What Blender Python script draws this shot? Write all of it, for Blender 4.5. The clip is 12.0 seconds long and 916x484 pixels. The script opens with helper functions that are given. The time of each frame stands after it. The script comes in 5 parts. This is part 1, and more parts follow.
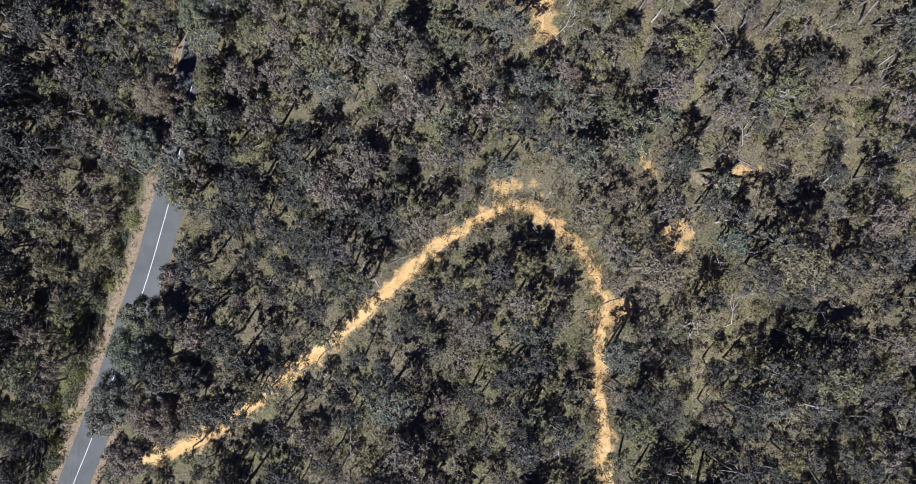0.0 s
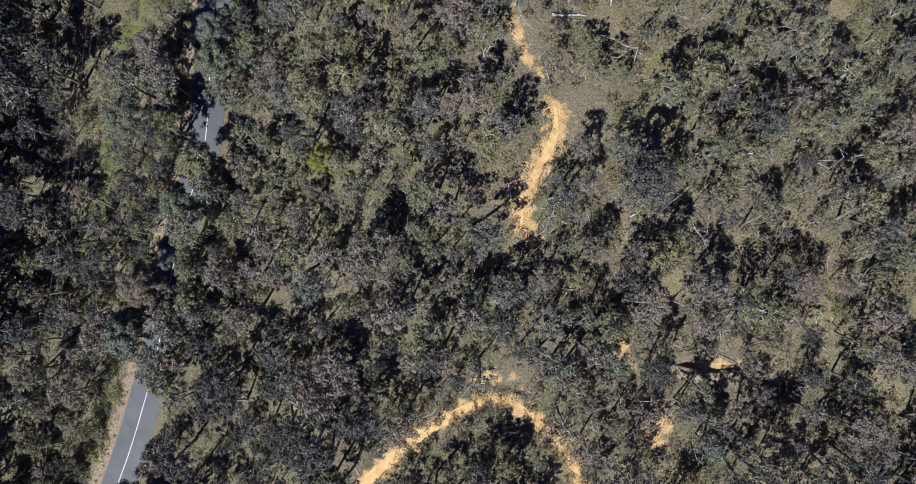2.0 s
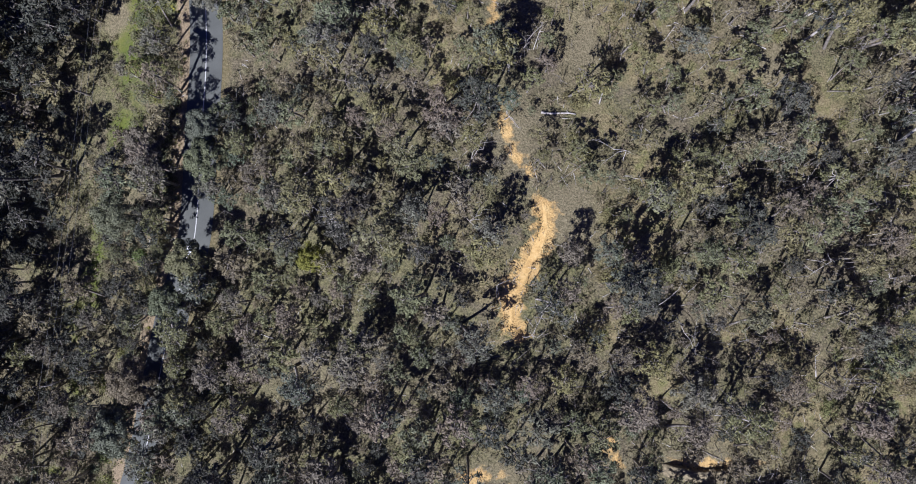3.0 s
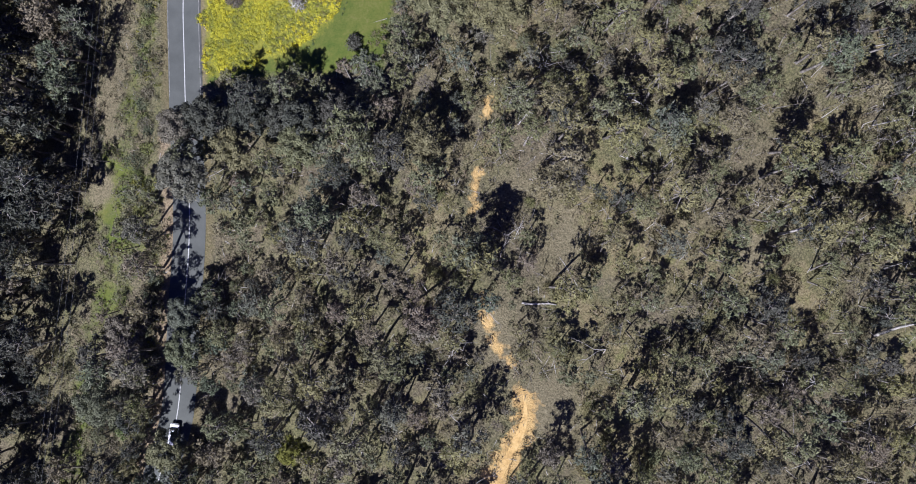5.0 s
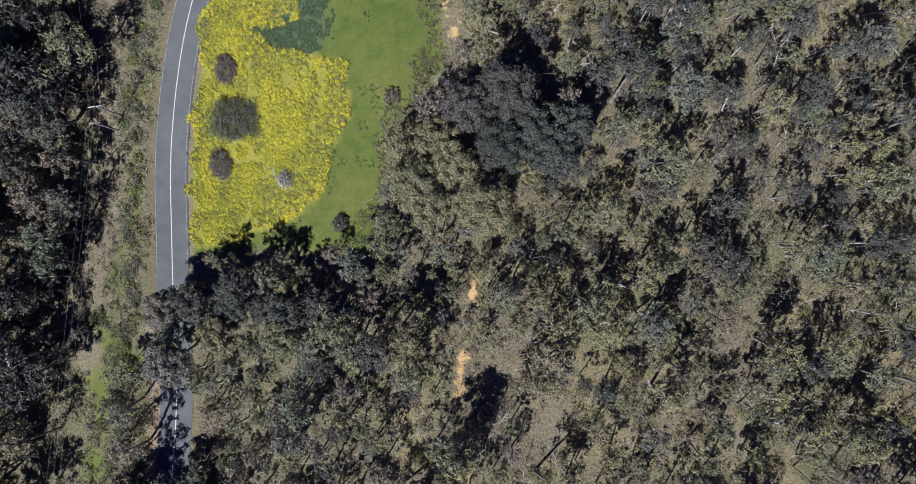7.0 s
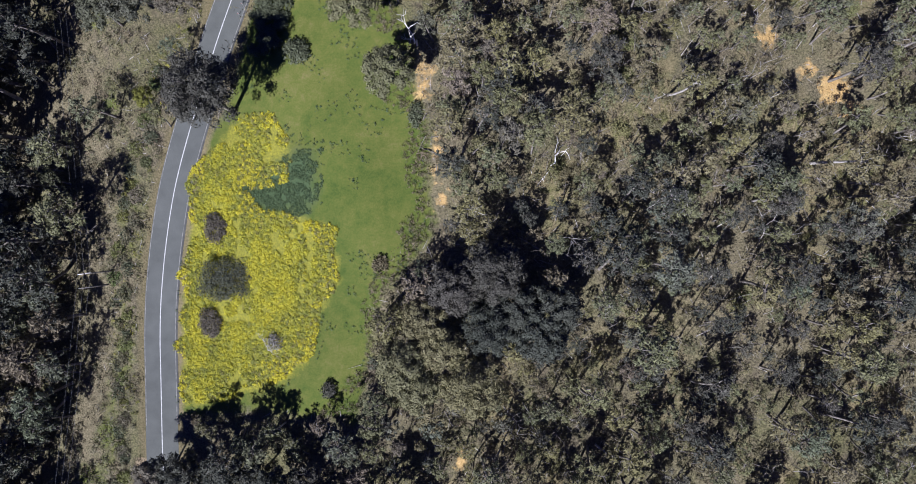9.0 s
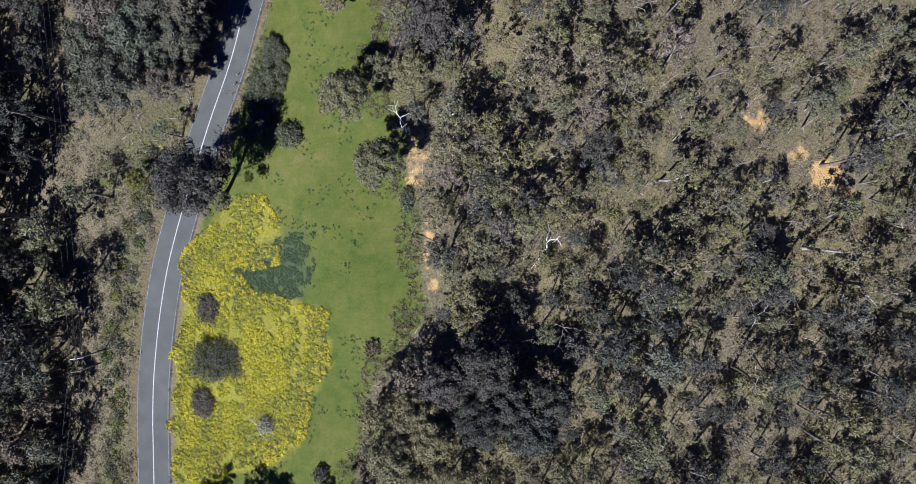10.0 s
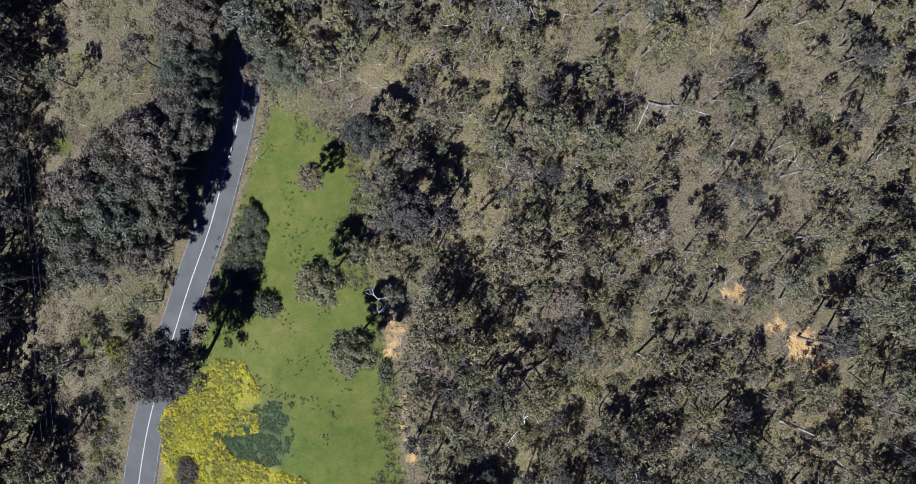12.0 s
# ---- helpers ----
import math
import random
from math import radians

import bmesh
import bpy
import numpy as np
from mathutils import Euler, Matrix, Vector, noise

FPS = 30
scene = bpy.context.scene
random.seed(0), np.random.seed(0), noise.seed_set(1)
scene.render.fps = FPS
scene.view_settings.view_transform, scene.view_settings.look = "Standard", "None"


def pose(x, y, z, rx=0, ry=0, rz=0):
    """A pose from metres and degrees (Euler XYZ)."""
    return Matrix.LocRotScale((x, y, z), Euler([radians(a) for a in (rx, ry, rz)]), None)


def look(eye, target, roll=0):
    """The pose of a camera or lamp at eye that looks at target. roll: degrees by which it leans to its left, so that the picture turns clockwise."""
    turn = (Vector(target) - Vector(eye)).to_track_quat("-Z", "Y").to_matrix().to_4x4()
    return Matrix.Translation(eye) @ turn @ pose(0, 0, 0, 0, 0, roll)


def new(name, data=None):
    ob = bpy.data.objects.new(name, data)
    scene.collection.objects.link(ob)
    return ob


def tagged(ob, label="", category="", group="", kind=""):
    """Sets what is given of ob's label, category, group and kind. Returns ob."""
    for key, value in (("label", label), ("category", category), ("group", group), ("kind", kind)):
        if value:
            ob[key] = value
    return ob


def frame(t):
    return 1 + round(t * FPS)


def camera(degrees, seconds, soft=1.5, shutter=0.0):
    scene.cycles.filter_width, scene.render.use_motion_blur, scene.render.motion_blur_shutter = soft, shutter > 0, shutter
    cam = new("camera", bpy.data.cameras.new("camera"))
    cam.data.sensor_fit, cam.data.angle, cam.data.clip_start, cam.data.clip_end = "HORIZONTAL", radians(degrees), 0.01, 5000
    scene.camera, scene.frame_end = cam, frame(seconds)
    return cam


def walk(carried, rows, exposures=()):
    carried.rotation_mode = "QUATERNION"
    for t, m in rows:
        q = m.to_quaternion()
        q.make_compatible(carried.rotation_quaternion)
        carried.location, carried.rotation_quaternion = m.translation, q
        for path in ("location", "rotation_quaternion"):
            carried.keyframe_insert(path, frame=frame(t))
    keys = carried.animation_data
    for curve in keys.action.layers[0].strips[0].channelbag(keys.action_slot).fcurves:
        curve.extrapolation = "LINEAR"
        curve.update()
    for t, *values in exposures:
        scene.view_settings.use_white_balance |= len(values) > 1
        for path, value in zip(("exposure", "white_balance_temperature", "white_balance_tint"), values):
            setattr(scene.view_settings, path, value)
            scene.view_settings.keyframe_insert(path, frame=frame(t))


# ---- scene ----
cam = camera(68.0, 12.0, soft=0.95)
ROWS = [
    (0.0, 0.35, 0.26, 0.000),
    (0.5, 1.14, 8.99, 0.005),
    (1.0, 2.10, 18.09, 0.008),
    (1.5, 2.95, 26.65, 0.012),
    (2.0, 4.13, 36.08, 0.015),
    (2.5, 5.21, 44.79, 0.017),
    (3.0, 6.20, 54.38, 0.020),
    (5.0, 9.76, 90.07, 0.034),
    (5.5, 10.61, 98.52, 0.039),
    (6.0, 11.31, 107.66, 0.044),
    (6.5, 11.82, 116.04, 0.051),
    (7.0, 12.48, 124.94, 0.059),
    (9.0, 14.70, 157.15, 0.107),
    (9.5, 15.42, 164.87, 0.124),
    (10.0, 16.24, 173.58, 0.142),
    (10.5, 17.15, 181.63, 0.163),
    (11.0, 18.21, 190.28, 0.187),
    (11.5, 19.20, 198.27, 0.213),
    (12.0, 20.37, 207.00, 0.242),
]
walk(cam, [(t, pose(x, y, 130.0, -0.58, 0.08, yaw)) for t, x, y, yaw in ROWS], exposures=[(0.0, 0.75, 5170, 20.5), (12.0, 0.75, 5170, 20.5)])

# ---- light ----
SUN_AWAY = Vector((0.53, 0.85, 0.0)).normalized()
SUN_HEIGHT = radians(50)
world = bpy.data.worlds.new("sky")
scene.world = world
world.use_nodes = True
sky = world.node_tree.nodes.new("ShaderNodeTexSky")
sky.sky_type = "NISHITA"
sky.sun_disc = False
sky.sun_elevation = SUN_HEIGHT
sky.sun_rotation = math.atan2(-SUN_AWAY.x, -SUN_AWAY.y)
sky.ozone_density = 4.0
clear = world.node_tree.nodes.new("ShaderNodeMix")
clear.data_type, clear.blend_type = "RGBA", "MULTIPLY"
clear.inputs[0].default_value, clear.inputs[7].default_value = 1.0, (0.36, 0.60, 2.20, 1)
world.node_tree.links.new(sky.outputs["Color"], clear.inputs[6])
world.node_tree.links.new(clear.outputs[2], world.node_tree.nodes["Background"].inputs["Color"])
world.node_tree.nodes["Background"].inputs["Strength"].default_value = 0.0115
sun = new("sun", bpy.data.lights.new("sun", "SUN"))
sun.data.energy = 5.0
sun.data.angle = radians(0.5)
sun.data.color = (1.0, 0.91, 0.765)
sun.matrix_world = look((0, 0, 300), Vector((0, 0, 300)) + SUN_AWAY * math.cos(SUN_HEIGHT) - Vector((0, 0, math.sin(SUN_HEIGHT))))

# ---- plan, in metres ----
ROAD = [(-82.1, -52.1), (-78.4, -44.1), (-67.9, -17.2), (-63.9, -8.0), (-59.8, 4.1), (-57.7, 10.3), (-52.1, 37.8), (-47.7, 50.2), (-46.5, 58.0), (-45.9, 74.5), (-44.9, 86.7), (-44.8, 97.4), (-45.7, 114.0), (-46.6, 131.4), (-46.8, 136.1), (-46.6, 144.6), (-45.3, 157.8), (-42.9, 171.0), (-36.6, 190.7), (-33.9, 198.7), (-30.2, 208.2), (-27.4, 218.9), (-24.9, 227.2), (-22.9, 238.9), (-21.7, 249.5)]
TRACK = [(-70.0, -48.2), (-64.8, -46.3), (-55.0, -42.8), (-45.7, -37.8), (-36.5, -29.9), (-27.2, -22.4), (-20.6, -17.5), (-14.7, -11.7), (-9.0, -6.3), (-2.4, -0.6), (4.1, 3.2), (9.5, 5.9), (14.3, 5.4), (18.6, 1.6), (23.0, -2.2), (25.9, -7.1), (27.3, -13.0), (26.2, -21.1), (26.2, -27.6), (27.0, -36.3), (28.1, -45.9)]
TRACK2 = [(40.2, -0.6), (38.0, 5.9), (35.9, 11.3), (34.2, 17.7), (32.6, 20.4), (28.2, 26.4), (21.8, 31.2), (15.3, 37.2), (15.8, 43.1), (19.1, 48.5), (22.0, 54.0), (22.4, 59.4), (19.7, 64.9), (16.0, 71.1), (13.0, 81.5), (12.2, 91.4), (13.0, 101.4), (14.7, 112.5), (16.3, 119.2), (16.6, 154.9), (11.8, 163.3), (10.0, 172.8), (7.8, 185.2), (6.6, 188.6)]
FLOWERS = [(-39.1, 171.0), (-28.3, 181.8), (-21.3, 179.0), (-18.2, 172.0), (-18.8, 168.3), (-26.4, 168.3), (-29.6, 166.8), (-26.4, 162.1), (-17.6, 161.6), (-10.3, 158.2), (-8.5, 149.1), (-12.7, 142.1), (-15.1, 131.7), (-21.2, 127.6), (-30.0, 124.3), (-41.9, 122.0), (-42.9, 136.2), (-41.4, 150.6), (-40.4, 162.6)]
LUSH = [(-18.6, 173.6), (-14.0, 174.0), (-12.9, 165.1), (-15.1, 161.0), (-17.6, 161.6), (-26.4, 162.1), (-30.2, 166.8), (-26.4, 168.3)]
CLEARING = [(-42.5, 120.8), (-43.4, 136.2), (-41.9, 150.6), (-39.1, 172.2), (-31.5, 182.8), (-27.7, 198.0), (-24.0, 211.9), (-16.5, 231.5), (-7.5, 227.5), (-1.5, 224.0), (2.6, 215.1), (0.4, 203.8), (5.1, 193.6), (4.6, 187.7), (8.2, 176.4), (7.4, 165.1), (9.2, 159.5), (4.6, 151.5), (-1.0, 147.0), (-3.3, 136.7), (-5.5, 122.1), (-24.8, 123.0)]


def sm(a, b, x):
    u = np.clip((np.asarray(x, float) - a) / (b - a), 0, 1)
    return u * u * (3 - 2 * u)


def smooth_line(points, step=1.0):
    """Rounded line through the points, cut into even steps."""
    p = np.array(points, float)
    for _ in range(3):
        q = np.empty((2 * len(p), 2))
        q[0], q[-1] = p[0], p[-1]
        q[1:-1:2] = p[:-1] * 0.75 + p[1:] * 0.25
        q[2:-1:2] = p[:-1] * 0.25 + p[1:] * 0.75
        p = q
    d = np.r_[0, np.cumsum(np.hypot(*np.diff(p, axis=0).T))]
    s = np.linspace(0, d[-1], int(d[-1] / step) + 2)
    return np.stack([np.interp(s, d, p[:, 0]), np.interp(s, d, p[:, 1])], 1)


def line_distance(x, y, line):
    """Distance to a line and the place of the nearest point along it."""
    x, y = np.asarray(x, float), np.asarray(y, float)
    best, where = np.full(x.shape, 1e9), np.zeros(x.shape)
    for i in range(len(line) - 1):
        a, b = line[i], line[i + 1]
        ab = b - a
        u = np.clip(((x - a[0]) * ab[0] + (y - a[1]) * ab[1]) / (ab @ ab + 1e-12), 0, 1)
        d = np.hypot(x - a[0] - u * ab[0], y - a[1] - u * ab[1])
        near = d < best
        best, where = np.where(near, d, best), np.where(near, i + u, where)
    return best, where


def area_distance(x, y, poly):
    """Distance to the edge of an area, above 0 inside."""
    x, y = np.asarray(x, float), np.asarray(y, float)
    p = np.array(poly, float)
    d, _ = line_distance(x, y, np.vstack([p, p[:1]]))
    inside = np.zeros(x.shape, bool)
    for (x0, y0), (x1, y1) in zip(p, np.roll(p, -1, 0)):
        cross = (y0 > y) != (y1 > y)
        inside ^= cross & (x < (x1 - x0) * (y - y0) / (y1 - y0 + 1e-12) + x0)
    return np.where(inside, d, -d)


ROAD_LINE = smooth_line([(-97.5, -90.0)] + ROAD + [(-19.0, 275.0), (-16.0, 330.0)], 2.0)
TRACK_LINE = smooth_line(TRACK + [(29.5, -60.0), (30.0, -85.0)], 1.5)
TRACK2_LINE = smooth_line(TRACK2, 1.5)
TRACK2_LINE = TRACK2_LINE[TRACK2_LINE[:, 1] < 120]


def hill(x, y):
    h = -8.0 + 7.5 * sm(-45, 0, x) + 1.0 * sm(0, 20, x) - 8 * (1 - sm(-80, -48, x)) - 5 * (1 - sm(-110, -75, x))
    h = h + (4.0 - 3.2 * sm(30, 110, y)) * (0.35 + 0.65 * sm(-50, 0, x))
    return h - 2.5 * sm(30, 90, x) * sm(120, 200, y) - 2.0 * sm(185, 250, y) - 1.8 * sm(105, 140, y)


ROAD_Z = hill(ROAD_LINE[:, 0], ROAD_LINE[:, 1])


def terrain(x, y):
    """Height of the ground; the road lies on a level bench."""
    x, y = np.asarray(x, float), np.asarray(y, float)
    h = hill(x, y) + 0.25 * np.sin(x * 0.21 + y * 0.13) + 0.2 * np.sin(x * 0.37 - y * 0.29)
    d, at = line_distance(x, y, ROAD_LINE)
    k = 1 - sm(4.2, 9.0, d)
    return h * (1 - k) + k * np.interp(at, np.arange(len(ROAD_Z)), ROAD_Z)


# ---- materials ----
def material(name, roughness=0.9):
    m = bpy.data.materials.new(name)
    m.use_nodes = True
    b = m.node_tree.nodes["Principled BSDF"]
    b.inputs["Roughness"].default_value = roughness
    b.inputs["Specular IOR Level"].default_value = 0.25
    return m, m.node_tree, b


def node(tree, kind, **values):
    n = tree.nodes.new(kind)
    for key, value in values.items():
        key = key.replace("_", " ")
        n.inputs[key].default_value = value
    return n


def place(tree):
    return tree.nodes.new("ShaderNodeNewGeometry").outputs["Position"]


def grain(tree, where, scale, detail=4.0, rough=0.6):
    n = node(tree, "ShaderNodeTexNoise", Scale=scale, Detail=detail, Roughness=rough)
    tree.links.new(where, n.inputs["Vector"])
    return n.outputs["Fac"]


def ramp(tree, fac, stops):
    n = tree.nodes.new("ShaderNodeValToRGB")
    e = n.color_ramp.elements
    while len(e) < len(stops):
        e.new(0.5)
    for el, (p, c) in zip(e, stops):
        el.position, el.color = p, (*c, 1)
    tree.links.new(fac, n.inputs["Fac"])
    return n.outputs["Color"]


def mix(tree, fac, a, b, blend="MIX"):
    n = tree.nodes.new("ShaderNodeMix")
    n.data_type, n.blend_type = "RGBA", blend
    for value, socket in ((fac, n.inputs[0]), (a, n.inputs[6]), (b, n.inputs[7])):
        if isinstance(value, (int, float)):
            socket.default_value = value
        elif isinstance(value, tuple):
            socket.default_value = (*value, 1)
        else:
            tree.links.new(value, socket)
    return n.outputs[2]


def calc(tree, op, a, b=0.0, c=0.0, clamp=False):
    n = tree.nodes.new("ShaderNodeMath")
    n.operation, n.use_clamp = op, clamp
    for value, socket in zip((a, b, c), n.inputs):
        if isinstance(value, (int, float)):
            socket.default_value = value
        else:
            tree.links.new(value, socket)
    return n.outputs[0]


def attribute(tree, name):
    n = tree.nodes.new("ShaderNodeAttribute")
    n.attribute_name = name
    return n.outputs["Fac"]


def bump(tree, b, height, strength, distance):
    n = node(tree, "ShaderNodeBump", Strength=strength, Distance=distance)
    tree.links.new(height, n.inputs["Height"])
    tree.links.new(n.outputs["Normal"], b.inputs["Normal"])


def ragged(tree, value, noise_value, reach, hard):
    """0 to 1 across the edge where value passes 0, broken up by noise."""
    v = calc(tree, "ADD", value, calc(tree, "MULTIPLY", calc(tree, "SUBTRACT", noise_value, 0.5), reach))
    return calc(tree, "ADD", calc(tree, "MULTIPLY", v, hard), 0.5, clamp=True)


def ground_material():
    m, t, b = material("ground_cover", 0.95)
    where = place(t)
    fine, mid, wide = grain(t, where, 2.6, 8, 0.74), grain(t, where, 0.45, 5), grain(t, where, 0.07, 4)
    litter = ramp(t, fine, [(0.36, (0.050, 0.044, 0.030)), (0.5, (0.142, 0.120, 0.074)), (0.66, (0.268, 0.228, 0.145))])
    scrub = ramp(t, fine, [(0.36, (0.046, 0.048, 0.023)), (0.5, (0.140, 0.134, 0.060)), (0.66, (0.250, 0.232, 0.108))])
    base = mix(t, ramp(t, calc(t, "ADD", calc(t, "MULTIPLY", wide, 0.6), calc(t, "MULTIPLY", mid, 0.4)), [(0.42, (0, 0, 0)), (0.58, (1, 1, 1))]), litter, scrub)
    open_ground = ramp(t, fine, [(0.34, (0.076, 0.066, 0.038)), (0.5, (0.174, 0.150, 0.086)), (0.66, (0.292, 0.252, 0.156))])
    dry = mix(t, ramp(t, mid, [(0.36, (0, 0, 0)), (0.54, (1, 1, 1))]), ramp(t, fine, [(0.35, (0.080, 0.083, 0.030)), (0.5, (0.160, 0.156, 0.058)), (0.66, (0.255, 0.244, 0.102))]), ramp(t, fine, [(0.35, (0.106, 0.088, 0.044)), (0.5, (0.212, 0.176, 0.090)), (0.66, (0.325, 0.275, 0.152))]))
    base = mix(t, ragged(t, attribute(t, "glade"), mid, 6.0, 0.4), base, dry)
    base = mix(t, ragged(t, attribute(t, "bare"), mid, 6.0, 0.25), base, open_ground)
    grass = ramp(t, calc(t, "ADD", calc(t, "MULTIPLY", mix(t, 0.5, wide, mid), 0.6), calc(t, "MULTIPLY", fine, 0.4)), [(0.36, (0.048, 0.078, 0.012)), (0.45, (0.074, 0.101, 0.016)), (0.54, (0.104, 0.119, 0.022)), (0.66, (0.160, 0.145, 0.050))])
    mown = ragged(t, attribute(t, "grass"), mid, 5.0, 0.5)
    base = mix(t, mown, base, grass)
    meadow = ramp(t, fine, [(0.35, (0.105, 0.115, 0.018)), (0.5, (0.20, 0.195, 0.024)), (0.66, (0.33, 0.30, 0.028))])
    base = mix(t, ragged(t, attribute(t, "flowers"), mid, 4.0, 0.6), base, meadow)
    lush = ramp(t, fine, [(0.35, (0.042, 0.070, 0.030)), (0.7, (0.076, 0.106, 0.042))])
    base = mix(t, ragged(t, attribute(t, "lush"), mid, 4.0, 0.3), base, lush)
    verge = ramp(t, fine, [(0.3, (0.10, 0.092, 0.040)), (0.55, (0.185, 0.155, 0.080)), (0.75, (0.28, 0.23, 0.14))])
    base = mix(t, ragged(t, attribute(t, "verge"), mid, 3.0, 0.9), base, verge)
    base = mix(t, ragged(t, attribute(t, "shoulder"), mid, 2.0, 1.0), base, ramp(t, fine, [(0.34, (0.17, 0.135, 0.085)), (0.5, (0.27, 0.21, 0.125)), (0.66, (0.36, 0.29, 0.19))]))
    sand = ramp(t, mix(t, 0.5, fine, mid), [(0.35, (0.34, 0.216, 0.080)), (0.48, (0.49, 0.325, 0.120)), (0.64, (0.58, 0.415, 0.178))])
    base = mix(t, ragged(t, attribute(t, "sand"), mid, 7.0, 0.9), base, sand)
    t.links.new(base, b.inputs["Base Color"])
    bump(t, b, mix(t, calc(t, "MULTIPLY", mown, 0.8), mix(t, 0.7, mid, fine), (0.5, 0.5, 0.5)), 1.0, 0.6)
    return m


def sand_material():
    m, t, b = material("sandy_track", 0.95)
    where = place(t)
    fine, mid = grain(t, where, 3.5, 6), grain(t, where, 0.5, 4)
    c = ramp(t, calc(t, "ADD", calc(t, "MULTIPLY", fine, 0.5), calc(t, "MULTIPLY", mid, 0.5)), [(0.36, (0.34, 0.216, 0.080)), (0.48, (0.50, 0.332, 0.122)), (0.62, (0.58, 0.415, 0.178))])
    t.links.new(c, b.inputs["Base Color"])
    bump(t, b, fine, 0.6, 0.1)
    return m


def asphalt_material():
    m, t, b = material("asphalt", 0.85)
    where = place(t)
    fine, wide = grain(t, where, 9.0, 5), grain(t, where, 0.25, 3)
    c = ramp(t, calc(t, "ADD", calc(t, "MULTIPLY", fine, 0.45), calc(t, "MULTIPLY", wide, 0.55)), [(0.3, (0.070, 0.074, 0.067)), (0.5, (0.094, 0.099, 0.090)), (0.7, (0.117, 0.122, 0.111))])
    t.links.new(c, b.inputs["Base Color"])
    bump(t, b, fine, 0.3, 0.01)
    return m


def plain(name, dark, light, scale, roughness=0.8):
    m, t, b = material(name, roughness)
    f = grain(t, place(t), scale, 5)
    t.links.new(ramp(t, f, [(0.33, dark), (0.67, light)]), b.inputs["Base Color"])
    bump(t, b, f, 0.4, 0.03)
    return m


def leaf_material(name, stops, spread=0.45):
    """Foliage: hue by tree, brightness by leaf spray."""
    m, t, b = material(name, 0.7)
    tree_value = calc(t, "FRACT", calc(t, "ADD", attribute(t, "tint"), t.nodes.new("ShaderNodeObjectInfo").outputs["Random"]))
    c = ramp(t, tree_value, stops)
    island = t.nodes.new("ShaderNodeNewGeometry").outputs["Random Per Island"]
    v = calc(t, "ADD", calc(t, "MULTIPLY", island, spread), 1 - spread / 2)
    grey = t.nodes.new("ShaderNodeCombineColor")
    for s in grey.inputs:
        t.links.new(v, s)
    c = mix(t, 1.0, c, grey.outputs[0], "MULTIPLY")
    t.links.new(c, b.inputs["Base Color"])
    through_leaf = t.nodes.new("ShaderNodeBsdfTranslucent")
    t.links.new(c, through_leaf.inputs["Color"])
    both = t.nodes.new("ShaderNodeMixShader")
    both.inputs[0].default_value = 0.15
    t.links.new(b.outputs[0], both.inputs[1])
    t.links.new(through_leaf.outputs[0], both.inputs[2])
    t.links.new(both.outputs[0], t.nodes["Material Output"].inputs["Surface"])
    return m


GROUND = ground_material()
SAND = sand_material()
ASPHALT = asphalt_material()
PAINT = plain("road_paint", (0.36, 0.36, 0.35), (0.56, 0.56, 0.54), 2.0, 0.7)
PAINT_WORN = plain("worn_paint", (0.10, 0.10, 0.095), (0.32, 0.31, 0.28), 1.2, 0.8)
GUTTER = plain("gutter_concrete", (0.05, 0.05, 0.05), (0.10, 0.10, 0.09), 1.0, 0.9)
CONCRETE = plain("concrete", (0.30, 0.29, 0.26), (0.46, 0.45, 0.41), 2.0)
BARK = plain("grey_bark", (0.09, 0.079, 0.067), (0.28, 0.255, 0.225), 1.6)
PALE_BARK = plain("bleached_wood", (0.24, 0.22, 0.195), (0.46, 0.435, 0.40), 1.6)
WHITE_WOOD = plain("white_wood", (0.62, 0.60, 0.57), (0.80, 0.78, 0.75), 1.6)
RED = plain("red_reflector", (0.45, 0.03, 0.02), (0.55, 0.05, 0.03), 4.0, 0.4)
CAR_WHITE = plain("white_car_paint", (0.78, 0.78, 0.78), (0.82, 0.82, 0.82), 0.5, 0.3)
GLASS = plain("dark_glass", (0.02, 0.022, 0.025), (0.03, 0.032, 0.035), 0.5, 0.08)
STONE = plain("pale_stone", (0.26, 0.22, 0.17), (0.44, 0.40, 0.34), 2.5, 0.9)
WIRE = plain("wire", (0.10, 0.10, 0.11), (0.16, 0.16, 0.17), 1.0, 0.5)
GUM = leaf_material("gum_leaves", [(0.0, (0.105, 0.130, 0.090)), (0.2, (0.158, 0.158, 0.070)), (0.4, (0.120, 0.133, 0.096)), (0.6, (0.178, 0.146, 0.108)), (0.8, (0.182, 0.170, 0.070)), (1.0, (0.130, 0.132, 0.092))], 0.6)
OLIVE = leaf_material("olive_leaves", [(0.0, (0.165, 0.150, 0.078)), (0.5, (0.178, 0.166, 0.080)), (1.0, (0.150, 0.150, 0.076))], 0.5)
GREY = leaf_material("grey_leaves", [(0.0, (0.088, 0.102, 0.068)), (0.5, (0.126, 0.110, 0.082)), (1.0, (0.094, 0.100, 0.062))], 0.6)
# for dark-crowned trees, and for gully crowns with shade put into the colour
DARK_SHADE_LEAF = leaf_material("dark_and_shade_leaves", [(0.0, (0.060, 0.066, 0.050)), (0.5, (0.070, 0.073, 0.055)), (1.0, (0.080, 0.074, 0.060))], 0.5)
